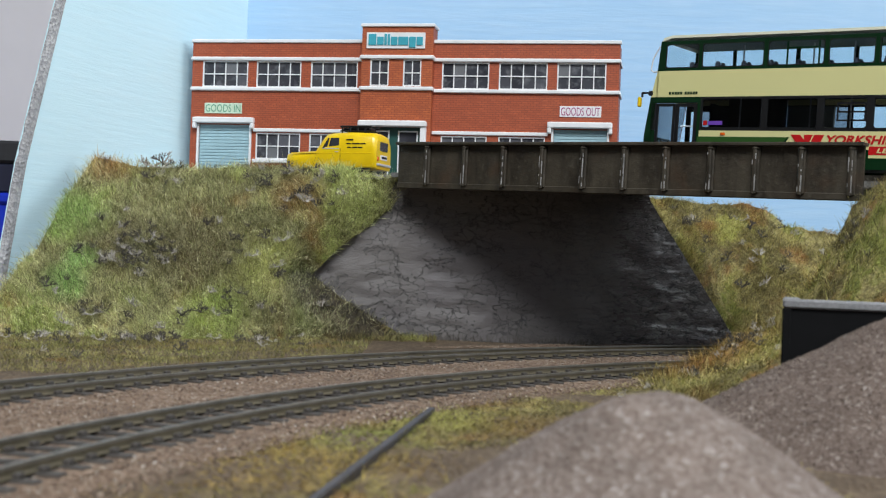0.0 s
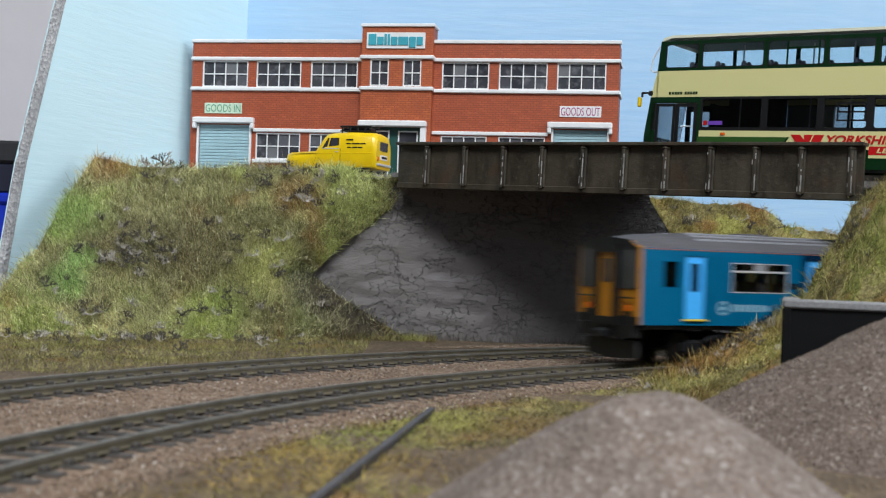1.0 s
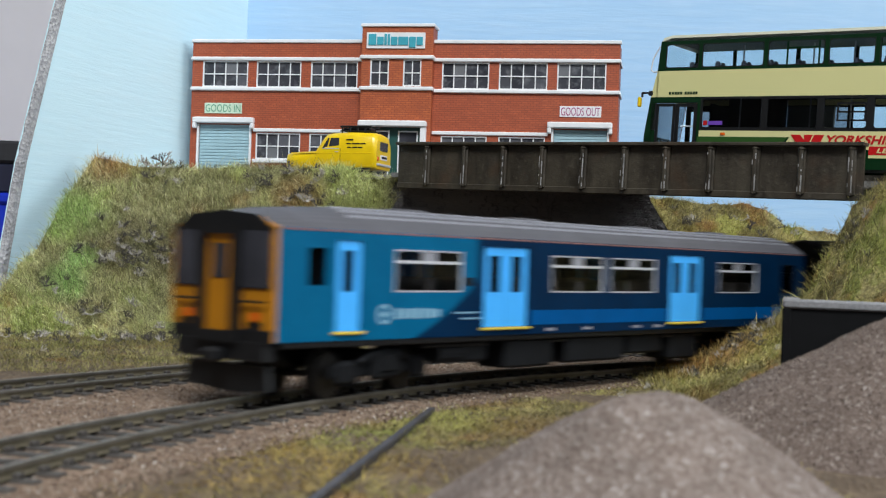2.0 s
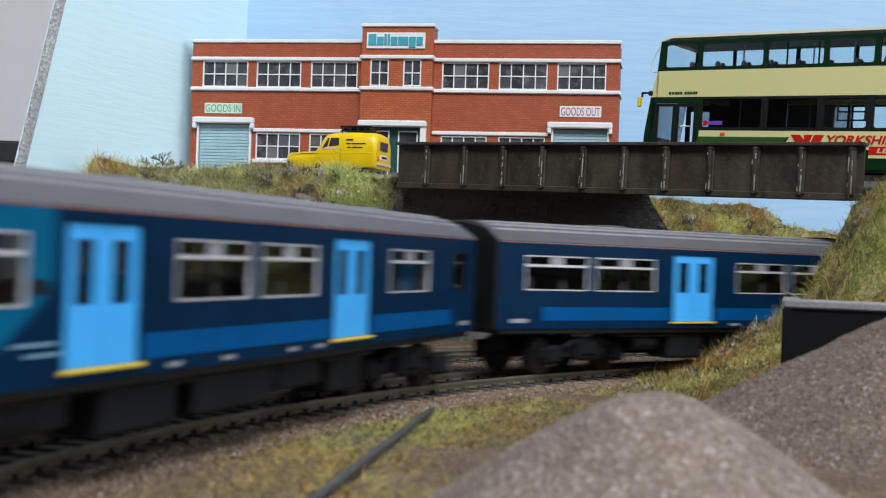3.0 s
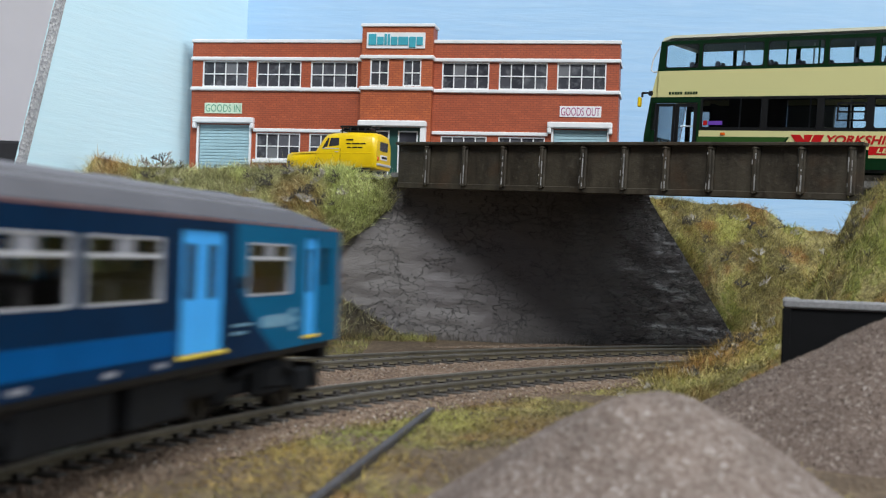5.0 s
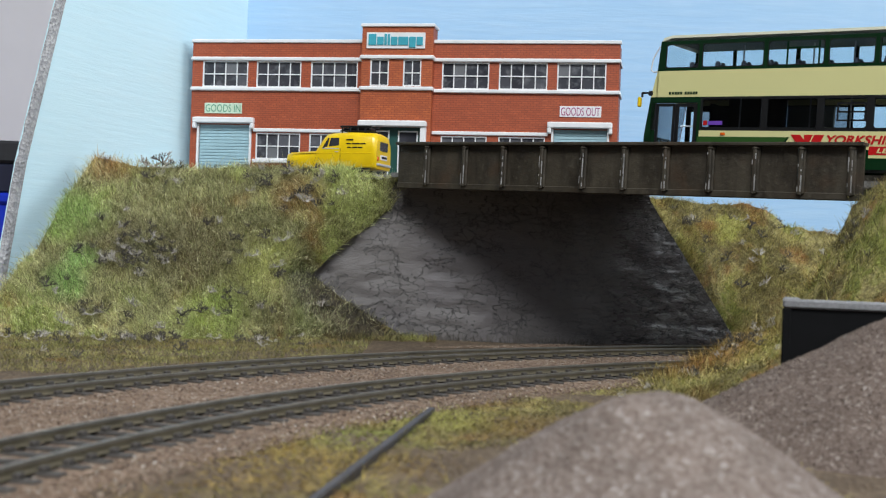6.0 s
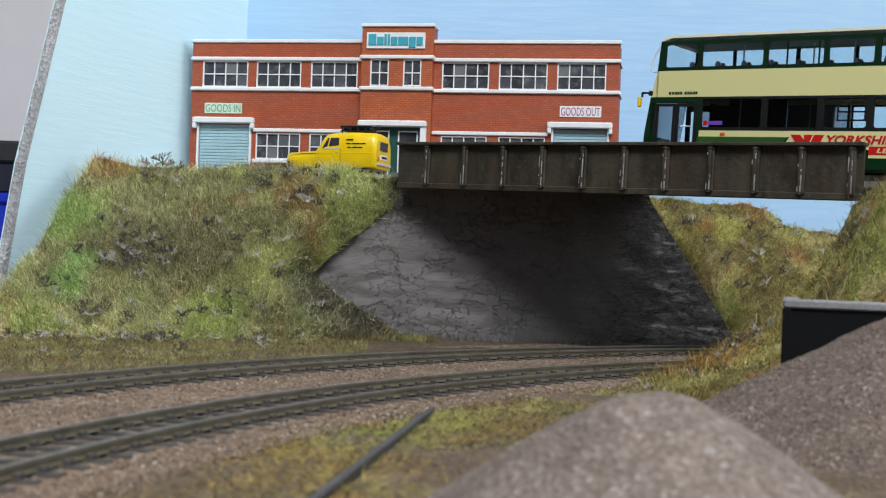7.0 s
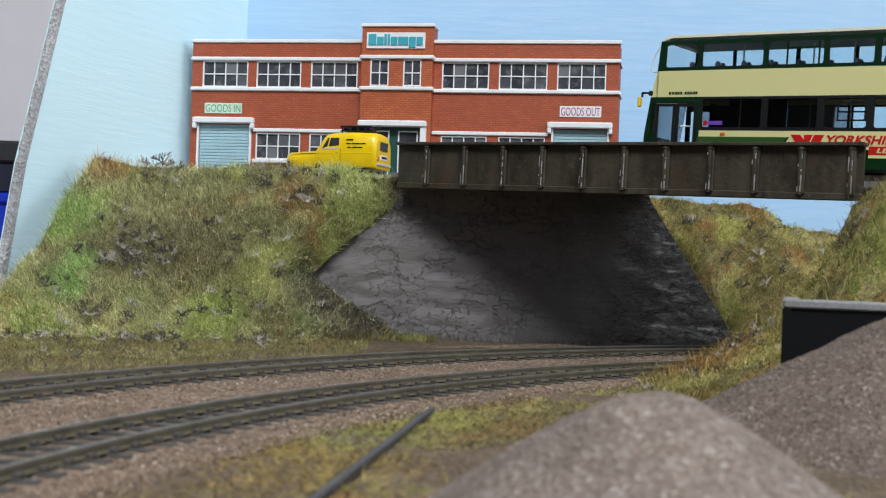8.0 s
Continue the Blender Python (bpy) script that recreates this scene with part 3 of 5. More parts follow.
# ---- tracks ----
def track(name, radius, a0, a1, label):
    t = thing(name, at(0, 0, 0), label, "railway track", "tracks")
    for side, off in (("inner", -8.25), ("outer", 8.25)):
        n = 360
        rings_foot, rings_head = [], []
        for i in range(n + 1):
            a = a0 + (a1 - a0) * i / n
            c, s_ = math.cos(a), math.sin(a)

            def q(d, z):
                return (CX + (radius + off + d) * c, CY + (radius + off + d) * s_, z)
            rings_foot.append([q(-0.9, 1.1), q(0.9, 1.1), q(0.8, 1.35), q(0.28, 1.5), q(0.28, 2.6), q(-0.28, 2.6), q(-0.28, 1.5), q(-0.8, 1.35)])
            rings_head.append([q(-0.45, 2.55), q(0.45, 2.55), q(0.45, 3.1), q(0.34, RAIL_TOP), q(-0.34, RAIL_TOP), q(-0.45, 3.1)])
        rail = part("rail", Shape().loft(rings_foot), M_RAIL, t)
        part("rail_head", Shape().loft(rings_head), M_RAILHEAD, rail)
    sl = Shape().box(-13.2, 13.2, -1.5, 1.5, -0.8, 1.02, 0.2)
    for d in (-8.25, 8.25):
        for e in (-1.5, 1.5):
            sl.box(d + e - 0.6, d + e + 0.6, -1.0, 1.0, 1.05, 1.95, 0.15)
    me = None
    pitch = 7.4 / radius
    k = 0
    a = a0
    while a < a1:
        m = at(CX + radius * math.cos(a), CY + radius * math.sin(a), 0, math.degrees(a) + random.uniform(-1, 1))
        if me is None:
            ob = part("sleeper", sl, M_SLEEPER, t)
            me = ob.data
        else:
            ob = new("sleeper", me)
            ob.parent = t
        ob.matrix_basis = m
        a += pitch


track("railway_track", R_FRONT, 0.72, 4.82, "weathered brown model railway track on dark sleepers, the nearer line")
track("railway_track", R_BACK, 0.8, 3.9, "weathered brown model railway track on dark sleepers, beside the wall")


# ---- more materials ----
def livery_material(name, sgn):
    """Navy bodyside whose cab end is teal behind a sweeping edge."""
    m, nt, b = material(name, 0.38)
    b.inputs["Specular IOR Level"].default_value = 0.07
    v = coords(nt)
    sp = nt.nodes.new("ShaderNodeSeparateXYZ")
    nt.links.new(v, sp.inputs[0])

    def op(kind, a, c, e=None):
        n = nt.nodes.new("ShaderNodeMath")
        n.operation = kind
        for i, q in enumerate((a, c, e)):
            if q is None:
                continue
            if hasattr(q, "links"):
                nt.links.new(q, n.inputs[i])
            else:
                n.inputs[i].default_value = q
        return n.outputs[0]
    down = op("MAXIMUM", op("MULTIPLY", op("SUBTRACT", 0.030, sp.outputs[2]), 62.5), 0.0)
    edge = op("ADD", 0.0605, op("MULTIPLY", op("POWER", down, 1.5), 0.024))
    past = op("SUBTRACT", op("MULTIPLY", sp.outputs[0], sgn), edge)
    mask = node(nt, "MapRange", **{"From_Min": -0.0008, "From_Max": 0.0008})
    nt.links.new(past, mask.inputs[0])
    n1 = noise_tex(nt, v, 90, 4)
    navy = ramp(nt, n1, [(0.3, (0.0006, 0.0135, 0.042)), (0.7, (0.0010, 0.0185, 0.056))])
    teal = ramp(nt, n1, [(0.3, (0.0005, 0.088, 0.19)), (0.7, (0.001, 0.108, 0.225))])
    nt.links.new(mix(nt, mask.outputs[0], navy, teal), b.inputs["Base Color"])
    return m


M_CAR = {1: livery_material("livery_cab_ahead", 1.0), -1: livery_material("livery_cab_behind", -1.0)}
M_STRIPE = painted("mid_blue_stripe", (0.0003, 0.072, 0.24), 0.4, gloss=0.05)
M_DOORBLUE = painted("pale_blue_door", (0.06, 0.40, 0.90), 0.4, 0.06, gloss=0.2)
M_ROOF = painted("roof_grey", (0.085, 0.082, 0.092), 0.6, 0.2, 90, gloss=0.3)
M_ROOFRIB = painted("roof_rib_grey", (0.27, 0.27, 0.30), 0.5)
M_CANTRAIL = painted("orange_cantrail_line", (0.24, 0.115, 0.10), 0.5)
M_LOGO = painted("pale_blue_lettering", (0.20, 0.38, 0.50), 0.4)
M_YELLOW = painted("warning_yellow", (0.44, 0.17, 0.004), 0.4)
M_STEPYELLOW = painted("step_yellow", (0.62, 0.46, 0.05), 0.5)
M_BLACK = painted("black_plastic", (0.008, 0.008, 0.009), 0.5, gloss=0.3)
M_UNDER = painted("underframe_grey", (0.010, 0.0105, 0.012), 0.7, 0.3, gloss=0.12)
M_TYRE = painted("wheel_steel", (0.035, 0.032, 0.03), 0.4, 0.3, 150, 0.6)
M_SILVER = painted("silver_window_frame", (0.62, 0.62, 0.66), 0.3, 0.08, 150, 0.3)
M_SEAT = painted("seat_cloth", (0.12, 0.10, 0.09), 0.8, 0.3)
M_INSIDE = painted("interior_panel", (0.06, 0.045, 0.035), 0.7, 0.2)
M_TINT = glass_material("tinted_glass", (0.34, 0.36, 0.38))
M_CLEAR = glass_material("clear_glazing", (0.86, 0.92, 0.93))
M_LAMPRED = painted("orange_lamp", (0.75, 0.13, 0.01), 0.25)
M_BUSGREEN = painted("bus_green", (0.005, 0.026, 0.009), 0.25, 0.1, gloss=0.35)
M_BUSMID = painted("bus_mid_green", (0.03, 0.085, 0.018), 0.25, 0.1)
M_CREAM = painted("bus_cream", (0.64, 0.60, 0.285), 0.42, 0.006, 6, 0, 0)
M_ROOFCREAM = painted("bus_roof_cream", (0.74, 0.73, 0.58), 0.35, 0.03)
M_BUSRED = painted("bus_red", (0.50, 0.010, 0.012), 0.3)
M_VIOLET = painted("violet_sticker", (0.16, 0.06, 0.42), 0.4)
M_INSIDEGREY = painted("bus_headlining", (0.22, 0.24, 0.22), 0.7)
M_BUSSEAT = painted("bus_seat", (0.05, 0.06, 0.09), 0.7)
M_VANYELLOW = painted("van_yellow", (0.80, 0.53, 0.005), 0.3, 0.1, 90)
M_BIN = painted("black_bin", (0.0045, 0.0045, 0.005), 0.65, 0.3, gloss=0.12)
M_COPING = speckled("grey_coping", [(0.0, (0.19, 0.185, 0.19)), (1.0, (0.25, 0.245, 0.25))], 1600, 0.00008)
M_CRATE = painted("bright_blue_crate", (0.008, 0.04, 0.62), 0.45)
M_CASE = painted("dark_case", (0.03, 0.03, 0.035), 0.7, 0.5, 60)
M_CASENAVY = painted("navy_case", (0.012, 0.014, 0.04), 0.6)


def holed(s, x0, x1, z0, z1, holes, y0, y1):
    """A panel from y0 to y1 with rectangular openings (xa, xb, za, zb) right through it, as one joined sheet."""
    y0, y1 = min(y0, y1), max(y0, y1)
    holes = [h for h in holes if h[1] > x0 and h[0] < x1]
    xs = sorted({x0, x1, *[min(x1, max(x0, q)) for h in holes for q in h[:2]]})
    zs = sorted({z0, z1, *[min(z1, max(z0, q)) for h in holes for q in h[2:]]})
    index = {}

    def vert(i, j, k):
        if (i, j, k) not in index:
            index[i, j, k] = len(s.v)
            s.v.append((xs[i], (y0, y1)[k], zs[j]))
        return index[i, j, k]

    def solid(i, j):
        if not (0 <= i < len(xs) - 1 and 0 <= j < len(zs) - 1):
            return False
        xm, zm = (xs[i] + xs[i + 1]) / 2, (zs[j] + zs[j + 1]) / 2
        return not any(h[0] < xm < h[1] and h[2] < zm < h[3] for h in holes)
    for i in range(len(xs) - 1):
        for j in range(len(zs) - 1):
            if not solid(i, j):
                continue
            a, b, c, d = (i, j), (i + 1, j), (i + 1, j + 1), (i, j + 1)
            s.f.append(tuple(vert(*p, 0) for p in (a, b, c, d)))
            s.f.append(tuple(vert(*p, 1) for p in (d, c, b, a)))
            for (p, q), (di, dj) in (((a, b), (0, -1)), ((b, c), (1, 0)), ((c, d), (0, 1)), ((d, a), (-1, 0))):
                if not solid(i + di, j + dj):
                    s.f.append((vert(*q, 0), vert(*p, 0), vert(*p, 1), vert(*q, 1)))
    return s


def framed(s, x0, x1, z0, z1, w, y0, y1):
    """A rectangular frame of bars w wide."""
    s.box(x0, x1, y0, y1, z0, z0 + w).box(x0, x1, y0, y1, z1 - w, z1)
    s.box(x0, x0 + w, y0, y1, z0 + w, z1 - w).box(x1 - w, x1, y0, y1, z0 + w, z1 - w)
    return s


def words(text, width, height, mat, parent, x, y, z, slant=0.0, weight=0.0):
    """Raised lettering in the built-in font, fitted to a width and height, reading along x on a face that looks to -y."""
    cu = bpy.data.curves.new("lettering", "FONT")
    cu.body, cu.extrude, cu.shear, cu.offset = text, 0.02, slant, weight
    tmp = bpy.data.objects.new("lettering", cu)
    scene.collection.objects.link(tmp)
    dg = bpy.context.evaluated_depsgraph_get()
    dg.update()
    me = bpy.data.meshes.new_from_object(tmp.evaluated_get(dg))
    bpy.data.objects.remove(tmp)
    xs, ys = [v.co.x for v in me.vertices], [v.co.y for v in me.vertices]
    sx, sy = width / (max(xs) - min(xs)), height / (max(ys) - min(ys))
    x_lo, y_lo = min(xs), min(ys)
    for v in me.vertices:
        v.co = Vector(((x + (v.co.x - x_lo) * sx) * MM, (y - 0.15 - v.co.z * 2) * MM, (z + (v.co.y - y_lo) * sy) * MM))
    me.materials.clear()
    me.materials.append(mat)
    ob = new("lettering", me)
    ob.parent = parent
    return ob


# ---- factory ----
def sash(parent, x0, x1, z0, z1, cols, y):
    """A white metal-framed window: frame, glazing bars and single panes set back."""
    w = part("window", framed(Shape(), x0, x1, z0, z1, 0.62, y - 0.4, y + 0.9), M_WHITE, parent)
    zm = (z0 + z1) / 2
    for i in range(1, cols):
        xb = x0 + (x1 - x0) * i / cols
        part("glazing_bar", Shape().box(xb - 0.27, xb + 0.27, y - 0.1, y + 0.6, z0 + 0.62, z1 - 0.62), M_WHITE, w)
    part("glazing_bar", Shape().box(x0 + 0.62, x1 - 0.62, y - 0.12, y + 0.6, zm - 0.27, zm + 0.27), M_WHITE, w)
    for i in range(cols):
        for a, b in ((z0, zm), (zm, z1)):
            part("pane", Shape().box(x0 + (x1 - x0) * i / cols + 0.2, x0 + (x1 - x0) * (i + 1) / cols - 0.2, y + 0.45, y + 0.75, a + 0.2, b - 0.2), M_PANES, w)


def factory():
    u = Vector((227.7, -40.0)).normalized()
    t = thing("factory", at(-139, 690, 76.0, math.degrees(math.atan2(u.y, u.x))), "low-relief red brick factory with white bands and shutters", "building")
    upper = [(6, 31.5), (36.3, 61.1), (66.5, 92.1), (137.5, 162.4), (167.6, 192.8), (197.8, 222.9)]
    lower = [(37.1, 61.8), (66.8, 91.8), (137.9, 162.2), (168.3, 192.5)]
    narrow = [(99.8, 109.8), (117.5, 127.1)]
    doors = [(5.1, 33.6), (196.9, 224.3)]
    L = 229.5
    holes = [(a, b, 49.8, 63.8) for a, b in upper] + [(a, b, 11.3, 25.3) for a, b in lower] + [(a, b, -1, 29.4) for a, b in doors]
    w = part("wall", holed(Shape(), 0, 95, 0, 74.2, holes, 0, 2), M_BRICK, t)
    part("wall", holed(Shape(), 133, L, 0, 74.2, holes, 0, 2), M_BRICK, t)
    part("back_wall", Shape().box(1, L - 1, 18, 20, 0, 73), M_SLATE, t)
    part("side_wall", Shape().box(0, 1.2, 2, 20, 0, 74.2), M_SLATE, t, "dark blue-grey end wall")
    part("side_wall", Shape().box(L - 1.2, L, 2, 20, 0, 74.2), M_BRICK, t)
    part("roof", Shape().box(1, L - 1, 2, 19, 71, 72), M_SLATE, t)
    # projecting middle bay
    part("middle_bay", holed(Shape(), 95, 133, 0, 82, [(a, b, 50.6, 64.6) for a, b in narrow] + [(98, 128, -1, 29)], -4, -2), M_BRICKBAY, t)
    part("bay_side", Shape().box(131.2, 133, -2, 8, 0, 82).box(95, 96.8, -2, 8, 0, 82).box(96.8, 131.2, 6, 8, 64, 82), M_BRICK, t)
    for a, b in upper:
        sash(t, a, b, 49.8, 63.8, 4, 0.4)
    for a, b in lower:
        sash(t, a, b, 11.3, 25.3, 4, 0.4)
    for a, b in narrow:
        sash(t, a, b, 50.6, 64.6, 2, -3.6)
    for a, b, y in ((-0.6, 95.2, -0.9), (132.8, L + 0.8, -0.9)):
        part("coping", Shape().box(a, b, y, 3, 73.6, 75.5, 0.3), M_WHITE, t)
        part("band", Shape().box(a, b, y - 0.5, 1, 63.9, 65.9, 0.4), M_WHITE, t)
        part("band", Shape().box(a, b, y - 0.5, 1, 47.7, 49.7, 0.4), M_WHITE, t)
    part("coping", Shape().box(94.2, 133.9, -5, 8.6, 81.6, 83.3, 0.3), M_WHITE, t)
    for z in (64.7, 48.3):
        part("band", Shape().box(94.2, 133.9, -5.4, 0, z, z + 2, 0.4), M_WHITE, t)
    part("band", Shape().box(L, L + 0.9, 0, 20, 63.9, 65.9, 0.3).box(L, L + 0.9, 0, 20, 47.7, 49.7, 0.3), M_WHITE, t)
    for a, b in ((35.6, 94.8), (133.2, 194)):
        part("lintel", Shape().box(a, b, -1.2, 0.6, 25.8, 27.7, 0.3), M_WHITE, t)
        part("sill", Shape().box(a, b, -1.3, 0.6, 9.2, 11.2, 0.3), M_WHITE, t)
    for a, b in doors:
        sh = part("shutter", Shape().box(a, b, 1.2, 1.8, 0, 29.4), M_SHUTTER, t, "pale blue ribbed roller shutter")
        for i in range(17):
            z = 0.4 + i * 1.72
            part("slat", Shape().box(a + 0.1, b - 0.1, 0.5, 1.3, z, z + 1.66, 0.28), M_SHUTTER, sh)
        part("door_post", Shape().box(a - 1.1, a, -0.9, 1, 0, 29.6), M_WHITE, t)
        part("door_post", Shape().box(b, b + 1.1, -0.9, 1, 0, 29.6), M_WHITE, t)
        part("door_hood", Shape().box(a - 3.2, b + 2.6, -3.2, 0.3, 30, 33.2, 0.5).box(a - 3.2, a - 1.2, -3.2, 0.3, 27.2, 30.2, 0.4).box(b + 0.8, b + 2.6, -3.2, 0.3, 27.2, 30.2, 0.4), M_WHITE, t)
    # entrance
    part("door_hood", Shape().box(94.8, 131.2, -8, -3.8, 29, 32.2, 0.5), M_WHITE, t)
    part("door_post", Shape().box(128, 131, -7, -3.8, 0, 29.2, 0.3), M_WHITE, t)
    part("door_post", Shape().box(95.2, 98, -7, -3.8, 0, 29.2, 0.3), M_WHITE, t)
    d = part("entrance_door", Shape().box(98, 128, -3, -2.4, 0, 29), M_DOORGREEN, t, "dark green glazed entrance doors")
    for a in (100.5, 115.8):
        part("door_frame", framed(Shape(), a, a + 10.6, 3, 27.2, 0.7, -3.5, -2.9), M_WHITE, d)
        part("pane", Shape().box(a + 0.7, a + 9.9, -3.25, -2.95, 3.7, 26.5), M_DARKGLASS, d)
    # signs
    sg = part("name_board", Shape().box(97.5, 128.8, -4.7, -4, 70.2, 78.6, 0.1), M_WHITE, t, "white name board with teal bars for lettering")
    x = 98.6
    for w, h in ((4.2, 5.8), (3.5, 4.4), (1.3, 5.8), (1.3, 5.8), (3.5, 4.4), (5.4, 4.4), (3.6, 4.4), (3.3, 4.4)):
        part("lettering", Shape().box(x, x + w, -5.2, -4.6, 71.9 - (1.2 if len(sg.children) == 6 else 0), 71.9 + h, 0.15), M_TEALINK, sg)
        x += w + 0.42
    gi = part("sign", Shape().box(7.8, 28.8, -0.5, 0.1, 35.4, 41, 0.1), M_SIGNGREEN, t, "pale green sign reading GOODS IN")
    words("GOODS IN", 19.6, 4.0, M_GREENINK, gi, 8.5, -0.45, 36.2)
    go = part("sign", Shape().box(199.7, 221, -0.5, 0.1, 36, 41.6, 0.1), M_WHITE, t, "white sign reading GOODS OUT in crimson")
    words("GOODS OUT", 19.9, 4.2, M_PURPLEINK, go, 200.4, -0.45, 36.7)


factory()


# ---- bus ----
def bus():
    off = Vector((-GDIR.y, GDIR.x)) * 15
    p = GA + off + GDIR * 118
    t = thing("double_decker_bus", at(p.x, p.y, 75.3, G_ANGLE, 2.25), "green and cream double-decker model bus on the bridge road", "bus")
    W, L = 32.5, 140
    ups = [(22.0, 48.0), (49.6, 72.0), (73.6, 91.0), (92.6, 112.6), (114.2, 134)]
    lows = [(23.4, 48.8), (50.6, 70.8), (73.0, 89.6), (91.8, 112), (114, 134)]
    for y0, y1, zt in ((0, 0.9, 51.9), (W - 0.9, W, 53.7)):
        holes = [(a, b, 42.3, zt) for a, b in ups + [(6.0, 20.6)]]
        up = part("upper_side", holed(Shape(), 5, L, 41.2, 54.2 if y0 else 53.2, holes, y0, y1), M_BUSGREEN, t)
        part("cream_panel", Shape().box(2.6, L, y0, y1, 30.6, 41.2), M_CREAM, t)
        part("lower_side", holed(Shape(), 0.8, L, 17.2, 30.6, [(a, b, 18.2, 29.9) for a, b in lows] + [(2.8, 21.4, 17.2, 28.2)], y0, y1), M_BLACK, t)
        part("skirt", holed(Shape(), 22, L, 3.2, 14.8, [(28, 41, 3, 9.5), (104, 118, 3, 9.5)], y0, y1).box(0.8, 2.8, y0, y1, 3.2, 17.2), M_BUSGREEN, t)
        part("skirt_band", Shape().box(22, L, y0 - 0.06 if y0 == 0 else y0, y1 if y0 == 0 else y1 + 0.06, 14.8, 17.2), M_CREAM, t)
        for a, b in ups + [(6.0, 20.6)]:
            part("pane", Shape().box(a, b, y0 + 0.35, y0 + 0.6, 42.3, zt), M_CLEAR, up).visible_shadow = False
        for a, b in lows:
            part("pane", Shape().box(a, b, y0 + 0.35, y0 + 0.6, 18.2, 29.9), M_TINT if a < 60 else M_CLEAR, t).visible_shadow = False
    # rubber gaskets with rounded corners round the panes
    for a, b, za, zb in [(a, b, 42.3, 51.9) for a, b in ups + [(6.0, 20.6)]] + [(a, b, 18.2, 29.9) for a, b in lows]:
        g = framed(Shape(), a, b, za, zb, 0.35, -0.05, 0.3)
        r = 2.3
        for cx, sx in ((a, 1), (b, -1)):
            for cz, sz in ((za, 1), (zb, -1)):
                g.prism([(cx, cz), (cx + sx * r, cz), (cx + sx * r * 0.5, cz + sz * r * 0.13), (cx + sx * r * 0.29, cz + sz * r * 0.29), (cx + sx * r * 0.13, cz + sz * r * 0.5), (cx, cz + sz * r)], -0.05, 0.3)
        part("gasket", g, M_BLACK, t)
    # slide-open top lights
    for a, b in ((57, 70), (92.6, 110)):
        part("vent_frame", Shape().box(a, b, 0.1, 0.9, 48.7, 49.3).box(a, a + 0.5, 0.1, 0.9, 42.5, 51.8).box(b - 0.5, b, 0.1, 0.9, 42.5, 51.8), M_BUSGREEN, t)
    for a, b in ((78, 89), ):
        part("vent_frame", framed(Shape(), a, b, 21, 28, 0.6, 0.2, 0.9).box(a, b, 0.2, 0.9, 24.2, 24.8), M_BLACK, t)
    part("door_surround", Shape().box(2.0, 22.6, -0.08, 0, 28.4, 30.6).box(21.5, 22.7, -0.08, 0, 3.4, 28.4), M_BUSGREEN, t)
    part("roof", Shape().prism([(3.6, 53.2), (4.6, 54.7), (8, 55.6), (L - 4, 55.6), (L, 53.2), (L - 4, 54.5), (8, 54.5)], 0.4, W - 0.4), M_ROOFCREAM, t)
    part("deck_floor", Shape().box(4, L, 0.9, W - 0.9, 33, 34), M_BUSSEAT, t)
    part("headlining", Shape().box(5, L - 1, 0.95, W - 0.95, 53.9, 54.4), M_INSIDEGREY, t)
    part("interior_partition", Shape().box(47, 66, W - 3, W - 1.2, 5.5, 30), M_INSIDEGREY, t)
    part("lower_floor", Shape().box(2, L, 0.9, W - 0.9, 4, 5.5), M_BLACK, t)
    part("rear_panel", Shape().box(L - 0.9, L, 0, W, 3.2, 53.2), M_BUSGREEN, t)
    part("staircase", Shape().box(24, 46, W - 9, W - 1.2, 5.5, 40), M_INSIDE, t)
    part("bulkhead", Shape().box(22, 23, 10, W - 2, 5.5, 29), M_BLACK, t)
    # raked front: upper screen, cream panel, lower screen
    part("front_corner", Shape().prism([(5.2, 53.2), (5.2, 41.2), (2.6, 41.2), (3.6, 53.2)], 0, 1.2).prism([(5.2, 53.2), (5.2, 41.2), (2.6, 41.2), (3.6, 53.2)], W - 1.2, W), M_BUSGREEN, t)
    part("upper_screen", Shape().prism([(3.6, 52.6), (2.6, 41.4), (3.0, 41.4), (4.0, 52.6)], 1.2, W - 1.2), M_CLEAR, t)
    part("front_panel", Shape().prism([(2.6, 41.2), (0.4, 31), (0.6, 30.6), (3.4, 30.6), (3.4, 41.2)], 0, W), M_CREAM, t)
    part("lower_screen", Shape().prism([(0.3, 30.4), (-1.8, 15), (-1.3, 15), (0.8, 30.4)], 1, W - 1), M_TINT, t)
    part("front_corner", Shape().prism([(0.3, 30.6), (-1.8, 15), (-1.8, 4), (0.8, 4), (2.8, 30.6)], 0, 1), M_BUSGREEN, t)
    part("front_skirt", Shape().box(-1.9, 1, 0, W, 3.4, 15, 0.6), M_BUSGREEN, t)
    # bright guard rail bowed in front of the upper screen
    g = Shape()
    pts = [(6.5, 52.4), (2.5, 51.2), (-0.2, 46.5), (-0.9, 42.0), (0.4, 40.9), (2.2, 41.3)]
    for a, b in zip(pts, pts[1:]):
        g.tube((a[0], 1, a[1]), (b[0], 1, b[1]), 0.28, 0.28)
    part("guard_rail", g, M_WHITE, t, "white bowed guard rail")
    mi = part("mirror_arm", Shape().box(-3.8, 0.5, -0.6, 0.4, 32.0, 32.8, 0.2).box(-3.9, -3.2, -0.6, 0.4, 30.6, 32.6, 0.2).box(-0.8, 1.2, -0.7, 0.5, 31.2, 33.2, 0.4), M_BLACK, t)
    part("mirror", Shape().box(-5.2, -3.9, -1.4, 0.8, 26.6, 30.8, 0.5), M_VANYELLOW, mi, "yellow-backed mirror")
